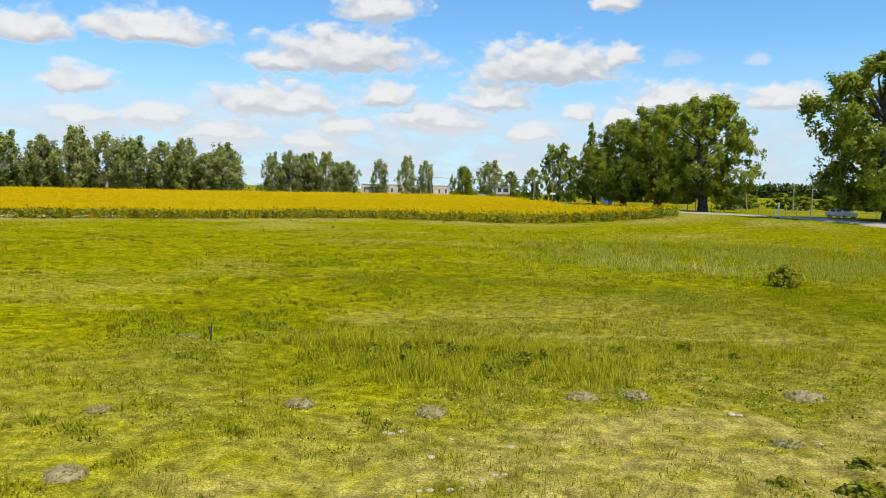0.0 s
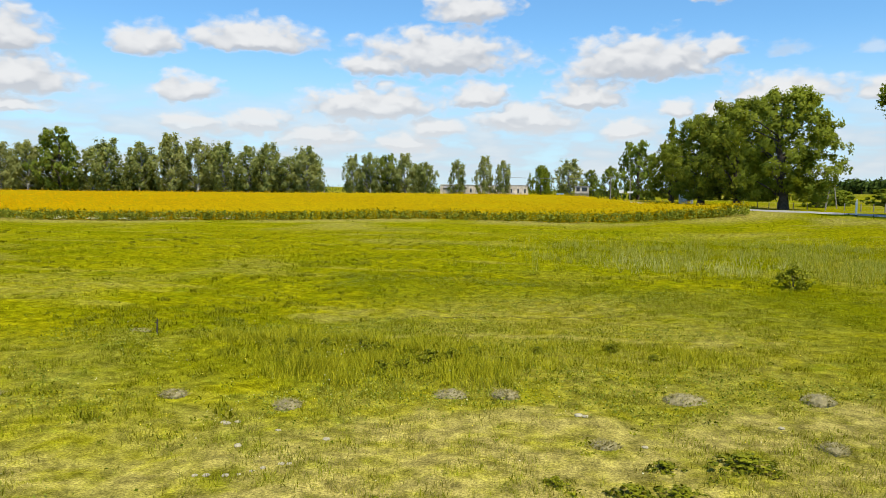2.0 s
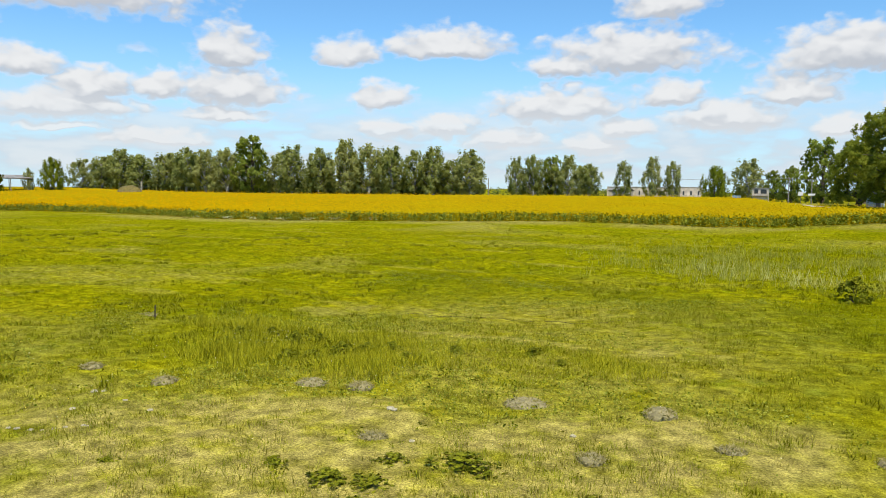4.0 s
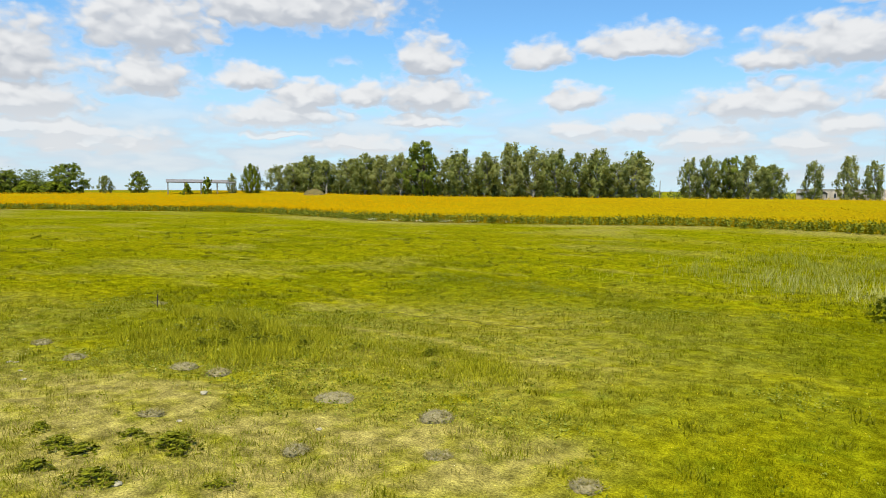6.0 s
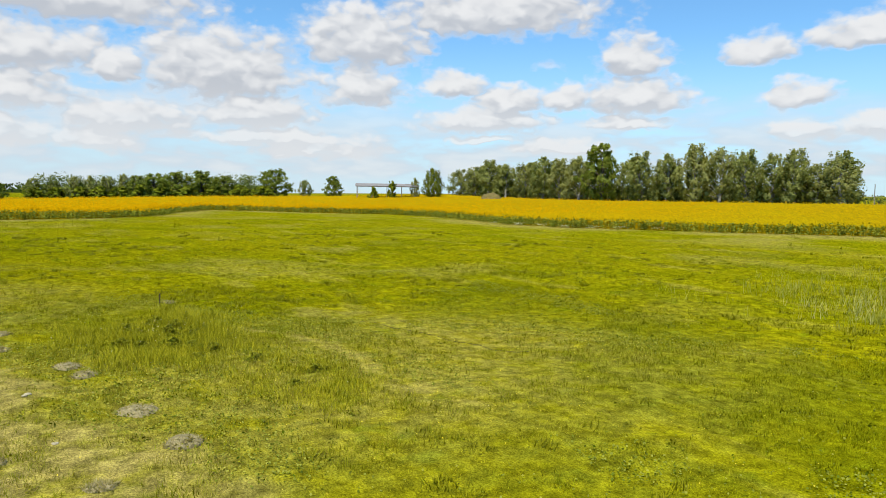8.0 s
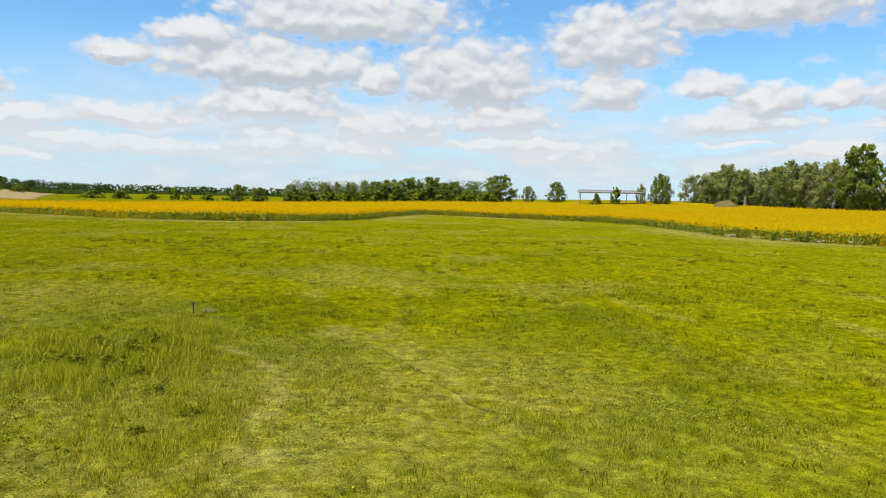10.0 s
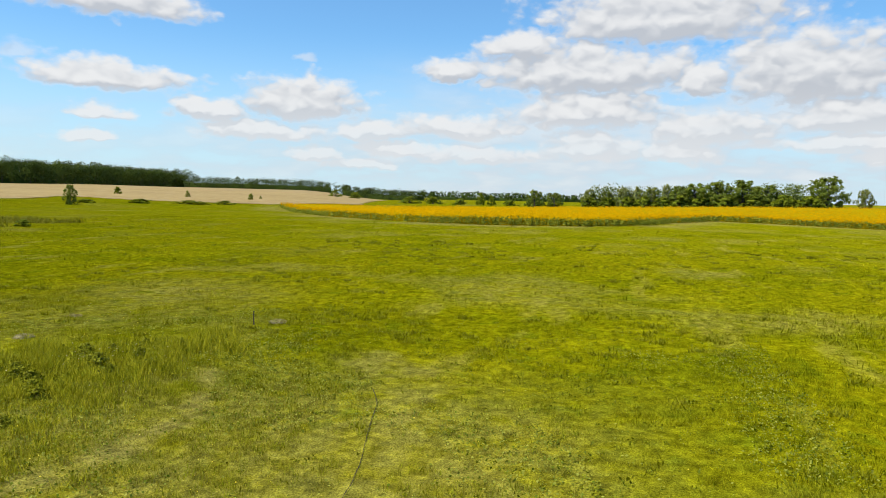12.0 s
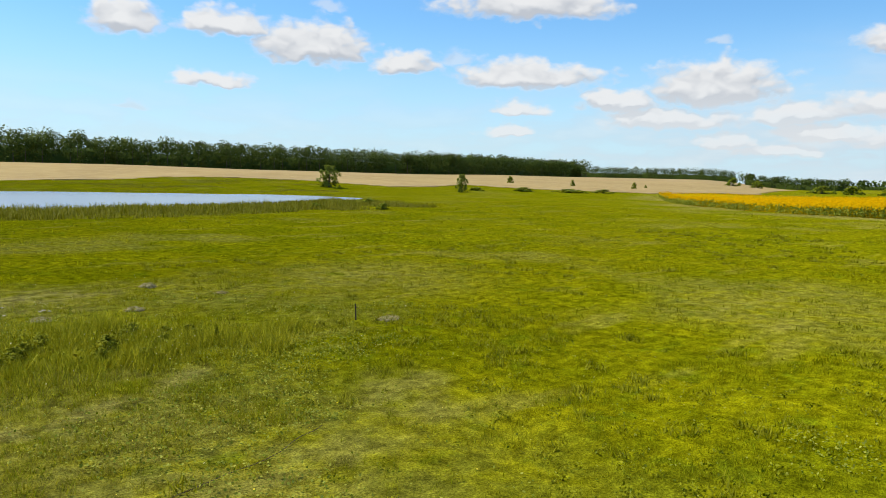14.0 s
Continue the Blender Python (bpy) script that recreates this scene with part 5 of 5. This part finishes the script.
def hay_barn():
    a, b = np.array([-256.8, 131.3]), np.array([-246.2, 153.7])
    c, d = (a + b) / 2, b - a
    length, turn = float(np.linalg.norm(d)), math.atan2(d[1], d[0])
    barn = stand("hay_barn", float(c[0]), float(c[1]), "open-sided hay barn, grey roof on thin posts", "barn", turn=turn)
    gable_roof("roof", length, 8.0, 5.7, 1.1, M_GREYROOF, barn, 0.7, 0.2)
    for sy in (-3.8, 3.8):
        for i in range(5):
            x = -length / 2 + length * i / 4
            rod("post", [(x, sy, -0.6), (x, sy, 5.8)], [0.14, 0.14], M_POLE, barn, "", 6)
        block("beam", (length, 0.18, 0.25), (0, sy, 5.65), M_POLE, barn)
    for i in range(5):
        x = -length / 2 + length * i / 4
        block("truss", (0.12, 7.6, 0.16), (x, 0, 5.7), M_POLE, barn)


hay_barn()


def long_building():
    a, b = np.array([-67.1, 265.7]), np.array([-34.3, 272.0])
    c, d = (a + b) / 2, b - a
    length, turn = float(np.linalg.norm(d)), math.atan2(d[1], d[0])
    house = stand("farm_building", float(c[0]), float(c[1]), "long low pale concrete farm building behind the trees", "farm building", turn=turn)
    block("wall", (length, 8.0, 5.0), (0, 4, 2.2), M_CONCRETE, house)
    block("roof", (length + 0.4, 8.4, 0.14), (0, 4, 4.78), M_PALE, house)
    for i in range(13):
        x = -length / 2 + length * (i + 0.5) / 13
        block("pilaster", (0.25, 0.15, 4.6), (x - length / 26, -0.07, 2.3), M_CONCRETE, house)
        block("window", (0.6, 0.08, 1.5), (x, -0.02, 2.6), M_PANE, house, "narrow dark window")


long_building()


def booth():
    h = stand("watch_booth", -12.3, 245.0, "cream two-storey booth with wide dark windows", "building", turn=radians(3))
    block("wall", (4.6, 4.0, 4.1), (0, 2, 2.1), M_CONCRETE, h)
    block("roof", (5.2, 4.6, 0.2), (0, 2, 4.25), M_GREYROOF, h)
    for cx, w in ((-1.2, 1.1), (0.9, 1.7)):
        block("window_frame", (w + 0.2, 0.1, 1.5), (cx, -0.03, 3.2), M_CONCRETE, h)
        block("window", (w, 0.1, 1.3), (cx, -0.06, 3.2), M_PANE, h, "dark window pane")
    block("gallery", (5.0, 0.8, 0.15), (0, -0.45, 1.9), M_POLE, h)


booth()


def shed(x, y, size, h, label, mat, turn):
    s_ = stand("shed", x, y, label, "shed", turn=turn)
    block("wall", (size[0], size[1], h), (0, 0, h / 2 - 0.2), mat, s_)
    gable_roof("roof", size[0], size[1], h - 0.15, 0.7, M_GREYROOF, s_, 0.3)
    block("door", (0.9, 0.06, 1.9), (size[0] * 0.2, -size[1] / 2 - 0.02, 0.85), M_POLE, s_)


shed(-80.0, 262.0, (9, 6), 3.6, "grey-roofed farm shed behind the trees", M_CONCRETE, radians(10))
shed(-58.0, 252.0, (7, 5), 3.4, "small grey farm shed beside the birches", M_CONCRETE, radians(-6))
shed(17.2, 183.0, (3.2, 3.0), 2.8, "small white hut under the roadside trees", M_PALE, radians(-6))
tank = stand("trailer", -20.3, 253.0, "blue-sheeted trailer behind the sunflowers", "trailer")
block("load", (2.6, 1.8, 1.3), (0, 0, 1.25), M_BLUE, tank, "", 0.15)
for sx in (-0.8, 0.8):
    for sy in (-0.8, 0.8):
        piece("wheel", np_mesh("wheel", *tube([(sx, sy - 0.12, 0.4), (sx, sy + 0.12, 0.4)], [0.45, 0.45], 12), M_TYRE), tank)


def heap():
    rng = np.random.default_rng(8)
    bm = bmesh.new()
    bmesh.ops.create_icosphere(bm, subdivisions=4, radius=1.0)
    for v in bm.verts:
        k = 1 + 0.12 * noise.noise(v.co * 3.0)
        v.co = Vector((v.co.x * 5.6 * k, v.co.y * 4.4 * k, v.co.z ** 1.5 * 3.5 * k if v.co.z > 0 else v.co.z * 0.3))
    ob = part("straw_heap", bm, M_STRAW)
    ob.location = (-207, 166, land_at(-207, 166))
    tagged(ob, "rounded heap of old brown straw behind the sunflowers", "straw heap")


heap()


# ---- small things in the meadow ----
def stake(x, y):
    st = stand("tether_stake", x, y, "short dark wooden tether stake driven into the grass", "stake")
    rod("shaft", [(0, 0, -0.15), (0.01, 0, 0.25), (0.025, 0.01, 0.52)], [0.026, 0.023, 0.02], M_DARKWOOD, st)
    rod("loop", [(0.05 * math.cos(a), 0.05 * math.sin(a), 0.40) for a in np.linspace(0, 6.28, 10)], [0.008] * 10, M_RUST, st, "rusty wire loop", 5)


stake(-8.6, 19.2)


def chain(points, name_label):
    """Oval links laid along a curve on the grass, every other one on edge."""
    pts = np.array(points, float)
    t = np.linspace(0, 1, 400)
    k = np.linspace(0, 1, len(pts))
    path = np.c_[np.interp(t, k, pts[:, 0]), np.interp(t, k, pts[:, 1])]
    path += 0.05 * np.c_[np.sin(9 * t), np.cos(7 * t)]
    gap = np.r_[0, np.cumsum(np.hypot(*np.diff(path, axis=0).T))]
    made = []
    for i, d in enumerate(np.arange(0, gap[-1] - 0.07, 0.05)):
        a = np.array([np.interp(d, gap, path[:, c]) for c in (0, 1)])
        b = np.array([np.interp(d + 0.07, gap, path[:, c]) for c in (0, 1)])
        u = np.r_[unit(b - a), 0]
        w = np.array([-u[1], u[0], 0]) if i % 2 else np.array([0, 0, 1.0])
        m = np.r_[(a + b) / 2, land_at(*((a + b) / 2)) + 0.03]
        ring = [m + u * 0.026 * math.cos(q) + w * 0.009 * math.sin(q) for q in np.linspace(0, 2 * np.pi, 9)]
        made.append(tube(ring, [0.0034] * 9, 4))
    v, f = join(made)
    tagged(piece("tether_chain", np_mesh("tether_chain", v, f, M_RUST, smooth=True)), name_label, "chain")


chain([(-2.6, 26.0), (-1.4, 26.6), (0.0, 27.0), (1.4, 27.4), (2.6, 27.7), (3.6, 27.9), (4.6, 27.95), (6.0, 28.3)], "rusty tether chain lying across the short grass")


def mound(x, y, r, h, seed):
    rng = np.random.default_rng(seed)
    root = stand("earth_mound", x, y, "low grey earth mound with withered grass on it", "mound", "earth mounds")
    bm = bmesh.new()
    bmesh.ops.create_grid(bm, x_segments=18, y_segments=18, size=1.25)
    for v in bm.verts:
        d = math.hypot(v.co.x, v.co.y)
        k = max(0.0, 1 - d * d)
        z = h * k ** 0.8 * (1 + 0.5 * noise.noise(Vector((v.co.x * 2.5, v.co.y * 2.5, seed)))) + 0.03 * noise.noise(Vector((v.co.x * 9, v.co.y * 9, seed)))
        v.co = Vector((v.co.x * r, v.co.y * r, z - (0.12 if d > 1 else 0.0)))
    part("soil", bm, M_MOUND, root)
    k = 700
    a, q = rng.uniform(0, 6.28, k), np.sqrt(rng.uniform(0, 1.1, k))
    base = np.c_[r * q * np.cos(a), r * q * np.sin(a), h * np.clip(1 - q * q, 0, 1) ** 0.8 - 0.02]
    tip = base + np.c_[rng.normal(0, 0.07, (k, 2)), rng.uniform(0.015, 0.075, k)]
    side = np.c_[rng.normal(0, 0.010, (k, 2)), np.zeros(k)]
    v = np.stack([base - side, base + side, tip], 1).reshape(-1, 3)
    piece("withered_grass", np_mesh("withered_grass", v, np.arange(3 * k).reshape(-1, 3), M_DRYSTALK), root)


for i, (x, y, r, h) in enumerate([(2.05, 15.3, 0.50, 0.16), (3.25, 15.7, 0.42, 0.13), (7.2, 16.55, 0.62, 0.14), (10.05, 17.1, 0.48, 0.18), (-9.6, 19.6, 0.5, 0.06),
                                  (-1.1, 13.55, 0.42, 0.15), (-3.9, 13.5, 0.40, 0.12), (-6.1, 9.1, 0.42, 0.16), (9.6, 13.9, 0.34, 0.12), (14.2, 16.4, 0.36, 0.12),
                                  (11.7, 15.5, 0.34, 0.05), (5.6, 12.9, 0.36, 0.07), (-7.6, 12.2, 0.3, 0.06)]):
    mound(x, y, r * 0.78, h * 0.85, i + 3)


def stone(x, y, r, seed, flat=0.45):
    rng = np.random.default_rng(seed)
    bm = bmesh.new()
    bmesh.ops.create_icosphere(bm, subdivisions=2, radius=r)
    for v in bm.verts:
        v.co *= 1 + 0.35 * noise.noise(v.co * (2.2 / r) + Vector((seed, 0, 0)))
        v.co.z *= flat
    ob = part("stone", bm, M_STONE)
    ob.matrix_basis = Matrix.Translation((x, y, land_at(x, y) + r * 0.15)) @ Matrix.Rotation(seed * 1.3, 4, "Z")
    tagged(ob, "small pale limestone lying in the grass", "stone", "pale stones")


for i, (x, y, r) in enumerate([(5.0, 14.4, 0.12), (5.14, 14.33, 0.09), (0.1, 10.0, 0.06), (0.22, 10.15, 0.07), (0.42, 10.4, 0.08), (0.56, 10.42, 0.07), (-0.05, 9.85, 0.05),
                               (-0.22, 9.72, 0.08), (-0.5, 9.62, 0.08), (-0.66, 9.55, 0.07), (-0.7, 10.9, 0.10), (0.6, 11.8, 0.09), (-0.5, 12.0, 0.08), (-1.6, 12.0, 0.10),
                               (-1.75, 12.1, 0.08), (-1.45, 12.15, 0.09), (6.3, 13.2, 0.08), (8.9, 14.9, 0.09), (9.0, 10.9, 0.12)]):
    stone(x, y, r * 0.72, i)

plant("herb", "low dark green weed clump in the short grass", "weed", "weed clumps",
      [(4.9, 10.95, 0.26, 0.55), (6.1, 10.9, 0.28, 0.95), (7.9, 12.35, 0.34, 1.35), (6.85, 11.1, 0.24, 0.95), (2.4, 9.5, 0.18, 0.5), (6.6, 12.1, 0.24, 0.8),
       (8.6, 10.7, 0.32, 1.1), (7.2, 10.2, 0.26, 0.9), (10.2, 12.0, 0.2, 0.6)])
plant("herb", "leafy dark weed standing in the tall grass", "weed", "tall weeds",
      [(-2.6, 18.9, 0.42, 0.6), (-1.9, 17.6, 0.35, 0.8), (-0.9, 19.2, 0.4, 0.7), (0.3, 17.4, 0.35, 0.7), (1.2, 18.8, 0.4, 0.8), (2.2, 17.9, 0.3, 0.6), (-3.2, 17.5, 0.35, 0.7),
       (-4.6, 19.0, 0.25, 0.6), (-1.3, 18.5, 0.5, 0.9), (-2.4, 17.2, 0.42, 0.8), (0.7, 18.3, 0.45, 0.9), (1.7, 19.4, 0.38, 0.7), (-0.2, 16.9, 0.36, 0.8), (2.6, 18.7, 0.36, 0.7),
       (-3.5, 18.4, 0.4, 0.8), (-3.75, 19.5, 0.55, 0.22), (3.4, 20.2, 0.3, 0.7), (5.4, 21.4, 0.3, 0.7), (6.6, 20.4, 0.28, 0.6), (-1.8, 19.8, 0.36, 0.7)])
plant("herb", "dark green waist-high shrub at the reeds' edge", "shrub", "", [(13.6, 38.5, 1.25, 1.9)])
plant("bush", "low scrub on the pasture behind the road", "bush", "pasture scrub",
      [(70, 205, 4.0, 9), (79, 203, 3.2, 8), (86, 200, 3.6, 8), (95, 190, 4.0, 9), (62, 228, 4.5, 10), (104, 188, 3.6, 9), (112, 183, 4, 9), (76, 238, 5, 11), (88, 235, 4.4, 10), (52, 205, 2.6, 6), (58, 212, 3.2, 7)])
plant("bush", "small dark bush out in the wheat", "bush", "wheat bushes",
      [(-277.9, -132.7, 3.0, 3.0), (-263.1, -155.2, 2.9, 2.2), (-245.7, -177.4, 3.2, 4.0), (-433.7, -157.6, 5.0, 9.0), (-476.2, -159.8, 5.0, 10.0), (-300, -140, 1.6, 1.6)])
plant("bush", "low rough bush on the grassy bank by the wheat", "bush", "bank bushes",
      [(-196, -128, 1.6, 9), (-210, -118, 1.4, 12), (-178, -135, 1.3, 7), (-222, -112, 1.5, 8), (-60, -42, 1.0, 2.4), (-52, -47, 0.9, 2.0), (-70, -58, 1.1, 3.0)])
plant("bush", "low leafy undergrowth below the far trees", "bush", "far undergrowth",
      [(-302, 104, 6.0, 15), (-311, 96, 6.5, 15), (-322, 86, 6.0, 16), (-330, 76, 6.5, 16), (-338, 66, 6.0, 15), (-346, 57, 6.5, 15), (-353, 49, 6.0, 13),
       (-360, 40, 6.0, 13), (-366, 32, 6.0, 12), (-372, 22, 5.5, 12), (-376, 13, 5.5, 12)])
plant("bush", "far hedge bush beyond the sunflowers", "bush", "far hedge",
      [(-393.5, -50.2, 7.5, 6.5), (-394.6, -44.1, 6.0, 5.2), (-397.0, -79.9, 4.5, 12), (-400, -95, 4.2, 14), (-392, -62, 3.8, 9), (-405, -20, 4.0, 14), (-398, -34, 3.6, 10)])


def flowers(name, label, mat, spots, size, up):
    rng = np.random.default_rng(len(label))
    pos = []
    for cx, cy, r, k in spots:
        pos.append(np.c_[cx + r * rng.normal(0, 0.5, k), cy + r * rng.normal(0, 0.5, k)])
    pos = np.concatenate(pos)
    pos = pos[~in_poly(pos[:, 0], pos[:, 1], SUNFLOWERS)]
    z = land(pos[:, 0], pos[:, 1]) + rng.uniform(0.5, 1.1, len(pos)) * up
    out = unit(np.c_[rng.normal(0, 0.3, (len(pos), 2)), np.ones(len(pos))])
    v, f = quads(np.c_[pos, z], out, size, rng, 1.5)
    tagged(piece(name, np_mesh(name, v, f, mat, np.repeat(out, 4, axis=0))), label, "wildflowers", kind="stuff")


flowers("white_wildflowers", "small white wildflowers scattered through the weeds", M_WHITEFLOWER,
        [(-2.3, 19.0, 1.2, 60), (-1.6, 18.0, 0.8, 30), (0, 13, 12, 170), (-4, 18, 6, 110), (-8, 12, 5, 60), (-1.8, 12.1, 0.6, 30)], 0.014, 0.30)
flowers("yellow_wildflowers", "tiny yellow meadow flowers in the short grass", M_YELLOWFLOWER, [(4, 20, 14, 400), (9, 26, 9, 350), (-6, 14, 6, 160)], 0.014, 0.14)
flowers("white_umbels", "pale flowering weeds along the edge of the sunflowers", M_WHITEFLOWER,
        [(-73.4, 84.0, 1.0, 80), (-69.2, 85.6, 1.2, 70), (-65, 87.2, 1.3, 80), (-61.2, 89.4, 1.2, 70), (-57.8, 92, 1.2, 70), (-53, 95.4, 1.0, 30), (-129, 33.0, 1.2, 70), (-79.4, 83.0, 0.7, 30)], 0.065, 0.6)
